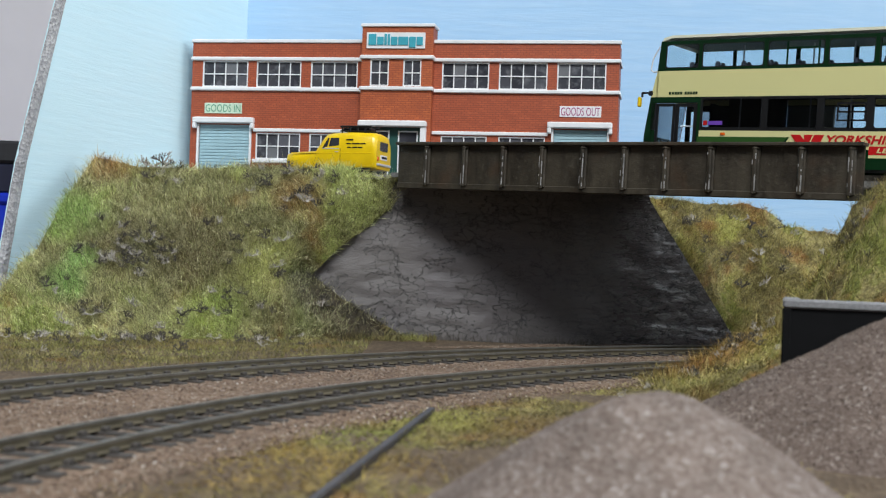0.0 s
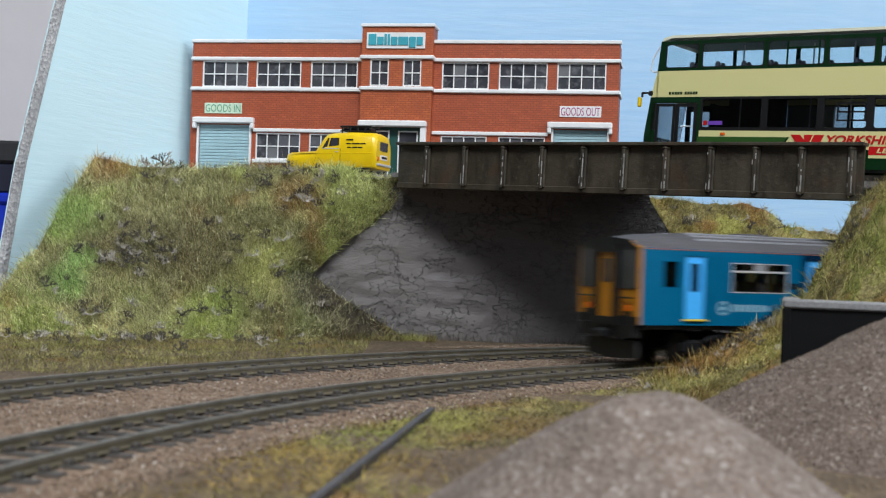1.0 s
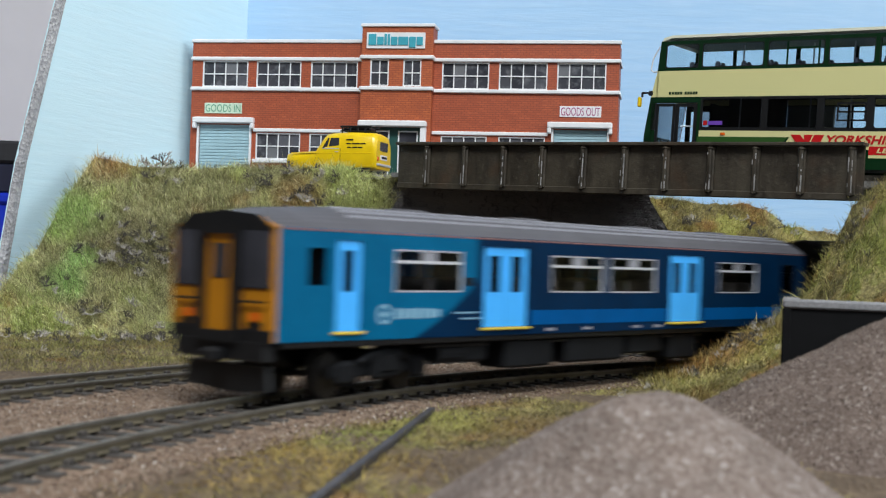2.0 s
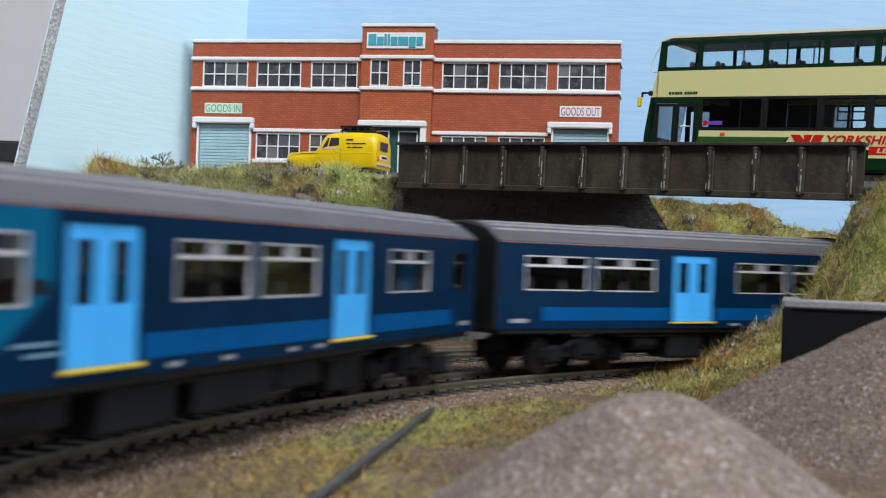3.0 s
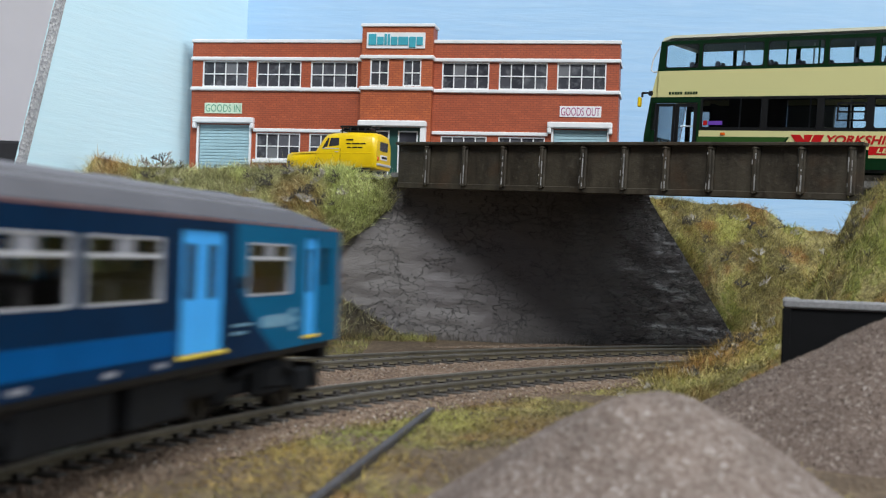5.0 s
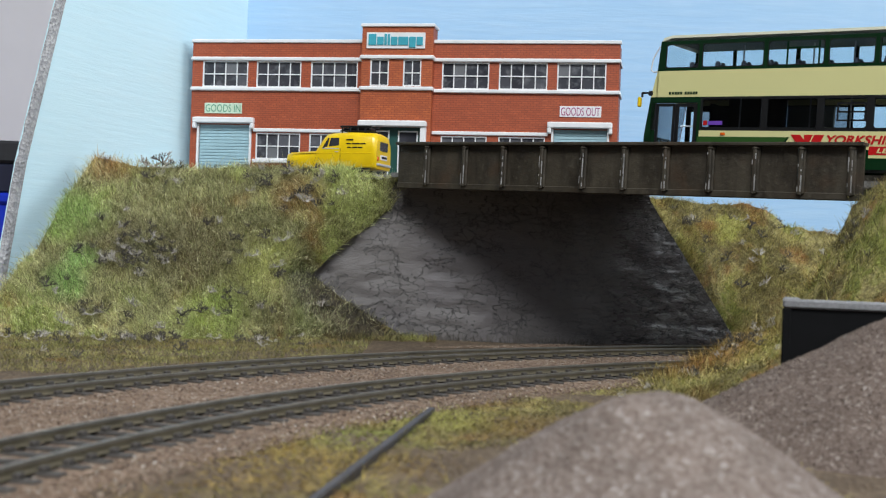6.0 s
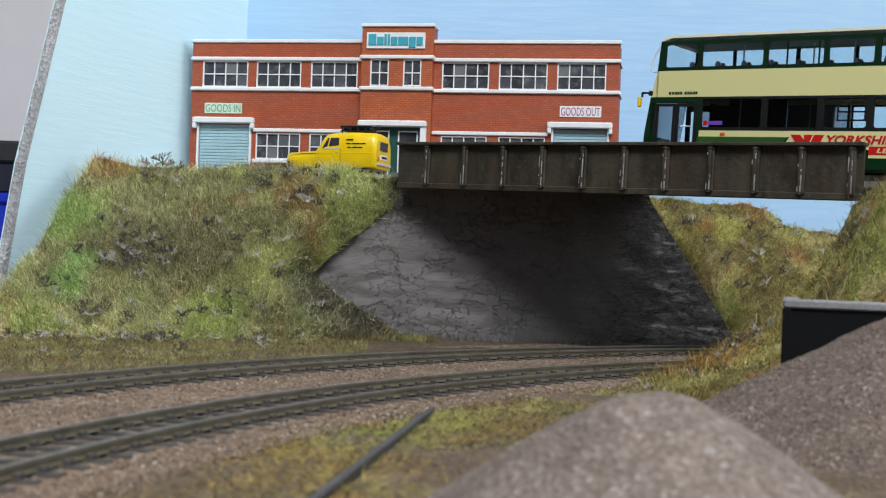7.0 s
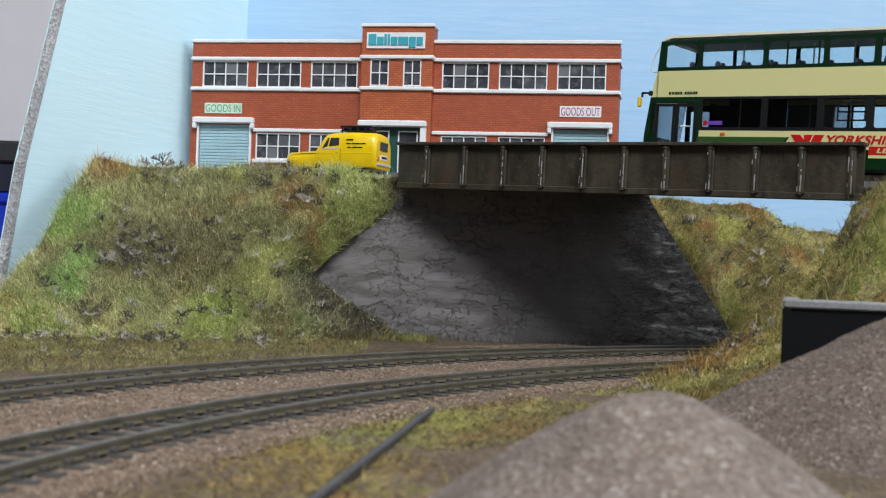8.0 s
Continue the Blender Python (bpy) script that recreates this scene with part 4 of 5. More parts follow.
    # folding door
    d = part("door", framed(framed(Shape(), 3, 11.6, 3.6, 28, 1.1, 0.1, 0.9), 11.9, 21.2, 3.6, 28, 1.3, 0.1, 0.9), M_BLACK, t, "black two-leaf folding door")
    for a, b in ((4.1, 10.5), (13.2, 19.9)):
        part("pane", Shape().box(a, b, 0.35, 0.55, 4.7, 26.9), M_CLEAR, d).visible_shadow = False
    part("grab_rail", Shape().tube((14, 1.4, 19), (19.5, 1.4, 19), 0.3, 0.3), M_SILVER, d)
    # seats, poles
    for i in range(11):
        x = 14 + i * 11.2
        for y in (3.4, 18.5):
            part("seat", Shape().box(x, x + 1.6, y, y + 10, 34, 41.4, 0.7).box(x - 5, x, y, y + 10, 34, 38, 0.6).box(x + 0.1, x + 1.7, y + 1.2, y + 4.2, 41, 45.4, 0.8).box(x + 0.1, x + 1.7, y + 5.8, y + 8.8, 41, 45.4, 0.8), M_BUSSEAT, t)
    for i in range(8):
        x = 52 + i * 10.4
        for y in (3.4, 18.5):
            part("seat", Shape().box(x, x + 1.6, y, y + 10, 5.5, 18.6, 0.8), M_BUSSEAT, t)
    for x in (33, 42, 62, 78, 98):
        part("pole", Shape().tube((x, 15, 34), (x, 15, 53), 0.35, 0.35), M_SILVER, t)
        part("pole", Shape().tube((x, 15, 5.5), (x, 15, 33), 0.35, 0.35), M_SILVER, t)
    # signs and livery
    part("swoosh", Shape().prism([(22, 11), (56, 11), (60, 14.8), (22, 14.8)], -0.1, 0), M_BUSMID, t)
    part("cream_sweep", Shape().prism([(57, 10.4), (L, 10.4), (L, 14.9), (60.6, 14.9)], -0.12, 0), M_CREAM, t)
    part("red_stripe", Shape().box(91, L, -0.15, 0, 8.6, 11.7), M_BUSRED, t)
    part("cream_line", Shape().box(91, L, -0.15, 0, 7.4, 8.5), M_CREAM, t)
    part("logo", Shape().prism([(61, 15.8), (64.6, 15.8), (67.4, 12.6), (66, 11), (64.6, 11)], -0.3, -0.1).prism([(66.2, 15.8), (69.6, 15.8), (67.6, 11), (66.6, 11)], -0.3, -0.1).prism([(70.2, 15.8), (74, 15.8), (71.8, 11), (68.2, 11)], -0.3, -0.1), M_BUSRED, t, "red angular emblem")
    words("YORKSHIRE", 28.5, 3.3, M_BUSRED, t, 75.0, -0.12, 12.4, 0.25, 0.028)
    words("LEEDS", 11.0, 1.7, M_CREAM, t, 94.0, -0.14, 9.3, 0.2, 0.02)
    for i, x in enumerate((8.4, 9.7, 11, 12.2, 13.4, 15.4, 16.6, 17.8, 19, 20.1)):
        part("lettering", Shape().box(x, x + 0.9, -0.12, 0, 31.6, 32.7), M_BUSGREEN, t)
    part("sticker", Shape().box(26.2, 32.4, 0.15, 0.35, 19.4, 21.0, 0.1), M_VIOLET, t, "small violet sticker on the glass")
    part("sticker", Shape().box(24.2, 25.8, 0.15, 0.35, 19.3, 21.2, 0.1), M_BUSRED, t, "small red sticker on the glass")
    part("lamp", Shape().box(32, 34, -0.4, 0, 15.4, 16.4, 0.3), M_LAMPRED, t, "small orange side lamp")
    for x in (34.5, 111):
        for y in (0.6, W - 4.6):
            w = part("wheel", Shape().tube((x, y, 6.4), (x, y + 4, 6.4), 6.4, 6.4, 24), M_BLACK, t)
            part("hub", Shape().tube((x, y - 0.1, 6.4), (x, y + 0.6, 6.4), 3.2, 3.6, 16), M_SILVER, w)


bus()


# ---- van ----
def van():
    t = thing("three_wheeled_van", at(-77.2, 618.0, 76.6, -19), "small bright yellow three-wheeled van with a roof rack", "van")
    W = 19.0

    def ring(x, z1, half, low=2.0, tuck=0.82):
        c = W / 2
        zs = low + (z1 - low) * 0.5
        return [(x, c - half * 0.94, low), (x, c - half, low + 1.2), (x, c - half, zs), (x, c - half * (0.5 + 0.5 * tuck), zs + (z1 - zs) * 0.7), (x, c - half * tuck * 0.82, z1 - 0.35), (x, c - half * 0.3, z1),
                (x, c + half * 0.3, z1), (x, c + half * tuck * 0.82, z1 - 0.35), (x, c + half * (0.5 + 0.5 * tuck), zs + (z1 - zs) * 0.7), (x, c + half, zs), (x, c + half, low + 1.2), (x, c + half * 0.94, low)]
    rings = [ring(-0.8, 8.2, 7.9, 3, 0.85), ring(-0.2, 9.5, 8.7, 2.4, 0.9), ring(3, 10.2, 9.1, 2, 0.94), ring(10, 10.5, 9.3, 2, 0.95), ring(14.2, 10.8, 9.4, 2, 0.95), ring(15.2, 11.6, 9.5, 2, 0.94),
             ring(18.6, 17.0, 9.5, 2, 0.92), ring(20.2, 18.7, 9.5, 2, 0.92), ring(24, 19.4, 9.5, 2, 0.92), ring(33, 19.8, 9.5, 2, 0.93), ring(44, 19.4, 9.5, 2, 0.93), ring(46.0, 18.2, 9.4, 2, 0.92), ring(46.6, 15.5, 9.2, 2.2, 0.92)]
    body = part("body", Shape().loft(rings), M_VANYELLOW, t, smooth=True)
    body.data.polygons.foreach_set("use_smooth", [len(p.vertices) == 4 for p in body.data.polygons])
    part("side_window", Shape().prism([(18.6, 11.8), (27.2, 11.8), (27.2, 16.6), (21.4, 16.6)], 0.12, 1.6), M_DARKGLASS, t)
    part("window_pillar", Shape().prism([(21.0, 11.8), (21.7, 11.8), (22.9, 16.6), (22.3, 16.6)], 0.05, 1.2), M_VANYELLOW, t)
    part("window_trim", Shape().box(18.4, 27.4, -0.05, 0.6, 11.3, 11.8, 0.1), M_SILVER, t)
    part("windscreen", Shape().prism([(16.2, 11.4), (19.7, 17.2), (20.3, 17.2), (17.0, 11.4)], 1.8, W - 1.8), M_DARKGLASS, t)
    part("rear_window", Shape().box(45.8, 46.8, 4.4, W - 4.4, 10.6, 15.4, 0.4), M_DARKGLASS, t)
    part("rear_plate", Shape().box(46.4, 46.9, 5.5, W - 5.5, 6.6, 9.0, 0.1), M_WHITE, t)
    part("rear_mark", Shape().box(46.6, 47.0, 6.2, W - 6.2, 7.3, 8.3), M_BLACK, t)
    part("rear_lamp", Shape().box(46.2, 47.0, 1.4, 3.0, 6, 8, 0.3), M_LAMPRED, t)
    part("bumper", Shape().box(46.0, 47.4, 0.8, W - 0.8, 3.6, 4.8, 0.3), M_SILVER, t)
    part("door_seam", Shape().box(27.9, 28.1, -0.03, 0.4, 3.5, 11.6), M_BLACK, t)
    part("waist_line", Shape().box(2, 44, -0.12, 0.3, 9.2, 9.5, 0.1), M_VANYELLOW, t)
    part("door_handle", Shape().box(25.2, 27, -0.25, 0.2, 9.8, 10.3, 0.1), M_SILVER, t)
    part("step", Shape().box(28, 44, -0.3, 0.4, 1.6, 2.4, 0.2), M_BLACK, t)
    for x, z, w in ((31, 15.5, 3.4), (31, 13.6, 2.4), (33.9, 13.6, 4.0), (38.2, 13.6, 2.8), (31.6, 11.8, 2.0), (34.2, 11.8, 2.6), (37.2, 11.8, 2.2)):
        part("lettering", Shape().box(x, x + w, -0.12 if z < 12 else -0.02, 0.9, z, z + 0.55), M_BLACK, t)
    rk = Shape()
    for y in (4.2, W - 4.2):
        rk.tube((26, y, 22.5), (42, y, 22.3), 0.55, 0.55).tube((26, y, 20.4), (42, y, 20.3), 0.35, 0.35)
        for x in (27, 31, 35, 39):
            rk.tube((x, y, 18.6), (x, y, 22.5), 0.45, 0.45)
    for x in (26.5, 30, 34, 38, 41.6):
        rk.tube((x, 4.2, 20.6), (x, W - 4.2, 20.6), 0.3, 0.3)
    rk.box(27, 41, 5, 13, 20.4, 22.0, 0.4)
    part("roof_rack", rk, M_BLACK, t, "black roof rack")
    for x, y in ((36, 0.9), (36, W - 3.9), (6, W / 2 - 1.5)):
        w = part("wheel", Shape().tube((x, y, 3.2), (x, y + 3, 3.2), 3.3, 3.3, 20), M_BLACK, t)
        part("hub", Shape().tube((x, y - 0.1, 3.2), (x, y + 0.5, 3.2), 1.5, 1.7, 14), M_SILVER, w)


van()


# ---- the train ----
def car_angle(t):
    """Angle of the rear car's middle round the track's centre."""
    return 1.0305 + 0.3973 * t - 0.00308 * t * t


def car_pose(a):
    h = 93.0 / R_FRONT
    pa = Vector((CX + R_FRONT * math.cos(a + h), CY + R_FRONT * math.sin(a + h)))
    pb = Vector((CX + R_FRONT * math.cos(a - h), CY + R_FRONT * math.sin(a - h)))
    c, d = (pa + pb) / 2, pb - pa
    return at(c.x, c.y, RAIL_TOP, math.degrees(math.atan2(d.y, d.x)))


WHEELSETS = []
SIDE = 18.5


def car(sgn, windows, label):
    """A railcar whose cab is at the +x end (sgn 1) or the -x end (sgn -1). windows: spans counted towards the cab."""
    t = thing("railcar", at(0, 0, 0), label, "railcar", "cars of the train")
    paint = M_CAR[sgn]

    def sp(a, b):
        return (a, b) if sgn > 0 else (-b, -a)
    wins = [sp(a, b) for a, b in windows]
    doors = [sp(-57.2, -38.6), sp(35.2, 54.6)] if sgn > 0 else [sp(-54.0, -34.6), sp(38.8, 57.8)]
    cabdoor, cabwin = sp(103, 111.2), sp(114.2, 120.2)
    Z0, Z1, DB, DT = 14.2, 40.0, 16.4, 37.6
    WB, WT = 25.6, 35.9
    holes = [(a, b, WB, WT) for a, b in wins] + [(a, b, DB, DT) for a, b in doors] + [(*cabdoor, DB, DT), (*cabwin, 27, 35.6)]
    for y0, d in ((-SIDE, 1), (SIDE, -1)):
        ya, yb = (y0, y0 + d * 1.2)
        part("body_side", holed(Shape(), -129, 129, Z0, Z1, holes, ya, yb), paint, t)
        for a, b in wins:
            wide = b - a > 15
            fr = framed(Shape(), a, b, WB, WT, 0.32 if wide else 0.25, ya - d * 0.12, ya + d * 0.5)
            if wide:
                fr.box(a, b, ya - d * 0.15, ya + d * 0.4, 32.6, 33.3)
            w = part("window", fr, M_SILVER if wide else M_UNDER, t, "silver-framed window with top lights" if wide else "")
            if wide:
                m = (a + b) / 2
                part("top_light_divider", Shape().box(m - 2.6, m + 2.6, ya + d * 0.05, ya + d * 0.4, 33.3, 35.5), M_ROOFRIB, w)
            part("pane", Shape().box(a + 0.3, b - 0.3, ya + d * 0.5, ya + d * 0.75, WB + 0.3, WT - 0.3), M_TINT, w).visible_shadow = False
        for a, b in doors + [cabdoor]:
            single = b - a < 12
            m = (a + b) / 2
            leaves = [(a + 0.15, b - 0.15)] if single else [(a + 0.15, m - 0.12), (m + 0.12, b - 0.15)]
            for p, q in leaves:
                wp, wq = ((p + 2.1, q - 2.1) if single else (p + 2.3, q - 2.2))
                dr = part("door", holed(Shape(), p, q, DB, DT, [(wp, wq, 25.6, 35.2)], ya + d * 0.35, ya + d * 1.0), M_DOORBLUE, t, "pale blue sliding door leaf")
                part("pane", Shape().box(wp, wq, ya + d * 0.5, ya + d * 0.7, 25.6, 35.2), M_TINT, dr).visible_shadow = False
            part("door_step", Shape().box(a - 0.9, b + 0.9, ya - d * 0.7, ya + d * 0.4, 15.6, 16.3, 0.15), M_STEPYELLOW, t, "yellow step edge")
        part("pane", Shape().box(*cabwin, ya + d * 0.5, ya + d * 0.7, 27, 35.6), M_TINT, t).visible_shadow = False
        # stripe between the doors
        stops = sorted([sp(-112, -58.6), sp(-37.0, 33.6)] if sgn > 0 else [sp(-110, -55.4), sp(-33.2, 37.4)])
        for a, b in stops:
            part("stripe", Shape().box(a, b, ya - d * 0.06, ya, 16.7, 20.7), M_STRIPE, t, "mid-blue bodyside stripe")
        part("cantrail_line", Shape().box(-128.5, 128.5, ya - d * 0.08, ya, 39.5, 39.85), M_CANTRAIL, t, "thin orange cantrail line")
        # white emblem bars and small grey plates
        ring = Shape()
        rc = 95.0
        for k in range(16):
            t0, t1 = 2 * math.pi * k / 16, 2 * math.pi * (k + 1) / 16
            quad = [(sgn * (rc + r * math.cos(q)), 20.2 + r * math.sin(q)) for r, q in ((2.5, t0), (2.5, t1), (1.7, t1), (1.7, t0))]
            ring.prism(quad, min(ya - d * 0.06, ya), max(ya - d * 0.06, ya))
        part("emblem", ring, M_LOGO, t, "pale ring emblem")
        part("emblem_bar", Shape().box(*sp(rc - 1.2, rc + 1.2), ya - d * 0.06, ya, 19.6, 20.7, 0.05), M_LOGO, t)
        for i in range(7):
            h = (2.6, 2.4, 2.4, 2.6, 2.4, 2.4, 2.0)[i]
            xx = sp(89.4 - 2.4 * i, 91.3 - 2.4 * i)
            part("lettering", Shape().box(*xx, ya - d * 0.06, ya, 20.3 - h / 2, 20.3 + h / 2, 0.05), M_LOGO, t)
        for i in range(2):
            xx = sp(58.5 + i, 66.5 + i * 3)
            part("lettering", Shape().box(*xx, ya - d * 0.06, ya, 18.6 + i * 1.5, 19.0 + i * 1.5), M_LOGO, t)
        for c in (-30, -18, 8, 26, 62):
            part("grey_plate", Shape().box(*sp(c, c + 4), ya - d * 0.06, ya, 27.2 if c == 62 else 14.9, 29.4 if c == 62 else 15.7), M_UNDER if c == 62 else M_ROOFRIB, t)
        part("end_plate", Shape().box(*sp(-124, -117.5), ya - d * 0.06, ya, 16.0, 17.2), M_ROOFRIB, t)
    # roof
    rings = []
    for x in [-129.3, -128] + [-120 + 20 * i for i in range(13)] + [128, 129.3]:
        cab = smooth(112, 129.5, x * sgn)
        h = 5.9 - 2.6 * cab
        pts = []
        for i in range(17):
            y = SIDE * (1 - 2 * i / 16)
            pts.append((x, y * (1 - 0.04 * cab), 40.0 + h * (1 - abs(y / SIDE) ** 2.6)))
        rings.append(pts + [(x, -SIDE * 0.9, 39.2), (x, SIDE * 0.9, 39.2)])
    roof = part("roof", Shape().loft(rings), M_ROOF, t, "ribbed grey roof")
    for y in (-13.5, -10.5, -7, 7, 10.5, 13.5):
        z = 40 + 5.9 * (1 - abs(y / SIDE) ** 2.6)
        part("roof_rib", Shape().box(*sp(-127, 104), y - 0.4, y + 0.4, z - 0.3, z + 0.4, 0.1), M_ROOFRIB, roof)
    for x in (-70, -20, 40, 90):
        part("roof_vent", Shape().box(x - 6, x + 6, -4, 4, 45.4, 46.6, 0.5), M_ROOF, roof)
    # floor, ceiling, seats
    part("floor", Shape().box(-128, 128, -17, 17, 15.2, 16.2), M_INSIDE, t)
    part("headlining", Shape().box(-128, 128, -17, 17, 38.8, 39.2), M_INSIDE, t)
    part("bulkhead", Shape().box(*sp(98, 99), -17, 17, 16.2, 38.8), M_INSIDE, t)
    for i in range(17):
        x = -116 + i * 13
        if any(a - 3 < x < b + 3 for a, b in doors) or abs(x) > 96 and x * sgn > 0:
            continue
        for y in (-16.4, 6.4):
            part("seat", Shape().box(x, x + 2, y, y + 10, 16.2, 29.2, 0.8).box(x - 4, x + 6, y, y + 10, 16.2, 21.6, 0.6), M_SEAT, t)
    # inner end with gangway bellows
    xe = sp(-129.6, -128.4)
    part("end_wall", Shape().box(*xe, -18.4, 18.4, Z0, 40.2).prism([(-18, 40), (-12, 43.6), (0, 45.5), (12, 43.6), (18, 40)], *xe, axis="x"), M_BLACK, t)
    g = Shape()
    for i in range(4):
        g.box(*sp(-131.6 - i * 2.1, -129.8 - i * 2.1), -7, 7, 15.5, 40.5, 0.6)
    part("gangway_bellows", g, M_BLACK, t, "black corridor bellows")
    # cab end
    xc = sp(128.4, 129.9)
    front = part("cab_front", Shape().box(*xc, -18.4, 18.4, Z0, 40).prism([(-18, 40), (-12, 42.2), (0, 43.2), (12, 42.2), (18, 40)], *xc, axis="x"), M_YELLOW, t, "yellow cab front panel")
    xs = sp(129.9, 130.3)
    for y0, y1 in ((-17.2, -7.0), (7.0, 17.2)):
        part("cab_window", Shape().box(*xs, y0, y1, 26.0, 39.4, 0.3), M_DARKGLASS, front)
        part("lamp_panel", Shape().box(*sp(129.9, 130.15), y0 + 2.5, y1 - 2.5, 15.6, 18.4, 0.1), M_BLACK, front)
        part("tail_lamp", Shape().box(*sp(130, 130.5), y0 + 3.4, y1 - 4, 18.6, 20.6, 0.2), M_LAMPRED, front)
        part("handrail", Shape().tube((sgn * 130.8, y0 + 1, 23), (sgn * 130.8, y1 - 1, 23), 0.3, 0.3), M_BLACK, front)
    part("brow", Shape().prism([(-18.1, 39.2), (-12.2, 42.6), (0, 43.6), (12.2, 42.6), (18.1, 39.2)], *sp(129.8, 130.4), axis="x"), M_BLACK, front)
    part("valance", Shape().box(*sp(129.8, 130.3), -18.2, 18.2, 13.8, 16.8, 0.2), M_BLACK, front)
    part("corridor_frame", framed(Shape(), -7.4, 7.4, 13.6, 40.8, 2.6, 0, 1.6), M_BLACK, front).matrix_basis = at(129.9 if sgn > 0 else -129.9, 0, 0, -90 if sgn < 0 else 90) @ at(0, -1.6, 0)
    part("corridor_door", Shape().box(*sp(129.9, 130.6), -4.8, 4.8, 16, 38.6, 0.2), M_YELLOW, front)
    part("corridor_window", Shape().box(*sp(130.5, 130.8), -2.6, 2.6, 28, 36, 0.2), M_DARKGLASS, front)
    part("buffer_beam", Shape().box(*sp(127, 130.4), -16, 16, 9.5, 14.2, 0.4), M_BLACK, t)
    part("coupler", Shape().box(*sp(130, 134), -2.6, 2.6, 8.8, 12.2, 0.8), M_BLACK, t)
    part("snowplough", Shape().prism([(-15, 3), (-4, 2), (4, 2), (15, 3), (14, 8.5), (-14, 8.5)], *sp(126.5, 128), axis="x"), M_BLACK, t)
    # underframe
    part("solebar", Shape().box(-127, 127, -17.6, 17.6, 12.6, 14.4, 0.3), M_BLACK, t)
    for i, (c, w, z, d) in enumerate(((-48, 16, 4.2, 16), (-26, 20, 6.6, 15.5), (2, 30, 5.2, 16.2), (34, 22, 4.8, 16.2), (58, 14, 7, 15))):
        for y in (-1, 1):
            part("equipment_box", Shape().box(*sp(c - w / 2, c + w / 2), y * d, y * 5, z, 12.8, 0.7), M_UNDER, t)
    for c in (-66, -12, 48):
        part("air_tank", Shape().tube((c - 5, -13, 9.4), (c + 5, -13, 9.4), 2.6, 2.6, 14), M_UNDER, t)
        part("pipe", Shape().tube((c - 12, -15.5, 11.8), (c + 14, -15.5, 11.8), 0.5, 0.5), M_BLACK, t)
    for end in (-1, 1):
        b = part("bogie", Shape().box(-21, 21, -13.6, -12.2, 5, 8.4, 0.5).box(-21, 21, 12.2, 13.6, 5, 8.4, 0.5).box(-4, 4, -13, 13, 6, 11, 0.6), M_UNDER, t)
        b.matrix_basis = at(93.0 * end, 0, 0, -11.56 * end)
        for y in (-1, 1):
            part("spring_unit", Shape().box(-6, 6, y * 13.4, y * 15.8, 4.2, 11.4, 0.8).box(-3.4, 3.4, y * 15.6, y * 16.4, 6, 10.4, 0.5), M_UNDER, b)
            for x in (-16.5, 16.5):
                part("axle_box", Shape().box(x - 3.4, x + 3.4, y * 13.2, y * 15.2, 3.6, 9.2, 0.9), M_UNDER, b)
                part("damper", Shape().tube((x * 0.72, y * 14.6, 8.4), (x * 0.35, y * 14.6, 10.6), 0.8, 0.8), M_UNDER, b)
        for x in (-16.5, 16.5):
            ws = Shape()
            for y in (-1, 1):
                ws.tube((0, y * 6.9, 0), (0, y * 9.3, 0), 5.6, 5.6, 22)
                ws.tube((0, y * 6.6, 0), (0, y * 7.2, 0), 6.2, 6.2, 22)
                ws.box(-0.7, 0.7, y * 9.2, y * 9.5, -4.4, 4.4)
            ws.tube((0, -13, 0), (0, 13, 0), 0.9, 0.9, 8)
            w = part("wheelset", ws, M_TYRE, b)
            w.matrix_basis = at(x, 0, 5.6)
            WHEELSETS.append((w, x))
    return t


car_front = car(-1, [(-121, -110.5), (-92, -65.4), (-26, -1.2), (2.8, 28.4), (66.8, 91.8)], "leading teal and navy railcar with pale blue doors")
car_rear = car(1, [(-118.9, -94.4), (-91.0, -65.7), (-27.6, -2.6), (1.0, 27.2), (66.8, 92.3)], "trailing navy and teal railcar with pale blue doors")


# ---- lineside things ----
def gravel_heap(name, cx, cy, top, radius, label, seed, squash, mat, core, steep):
    rows = []
    n, m = 90, 46

    def height(x, y):
        d = math.hypot(x - cx, (y - cy) / squash)
        z = top + core - math.sqrt(core * core + (steep * d) ** 2)
        return z + rough_noise(x, y, seed, 0.05, 1.0) + rough_noise(x, y, seed + 5, 0.5, 0.25)
    for j in range(m + 1):
        r = radius * 1.12 * j / m
        rows.append([(cx + r * math.cos(2 * math.pi * i / n), cy + r * squash * math.sin(2 * math.pi * i / n), max(-2.0, height(cx + r * math.cos(2 * math.pi * i / n), cy + r * squash * math.sin(2 * math.pi * i / n)))) for i in range(n + 1)])
    t = tagged(part(name, Shape().sheet(rows), mat, smooth=True), label, "gravel heap")
    return t, height


heap_a, heap_a_z = gravel_heap("gravel_mound", 32.0, 190, 18.6, 38, "rounded heap of pale grey-brown gravel beside the track", 11, 1.0, M_HEAP, 8.0, 0.75)
heap_b, heap_b_z = gravel_heap("gravel_mound", 134, 282, 41.5, 92, "large heap of brown-grey gravel against a black bin", 17, 0.62, M_HEAPBROWN, 3.0, 0.5)


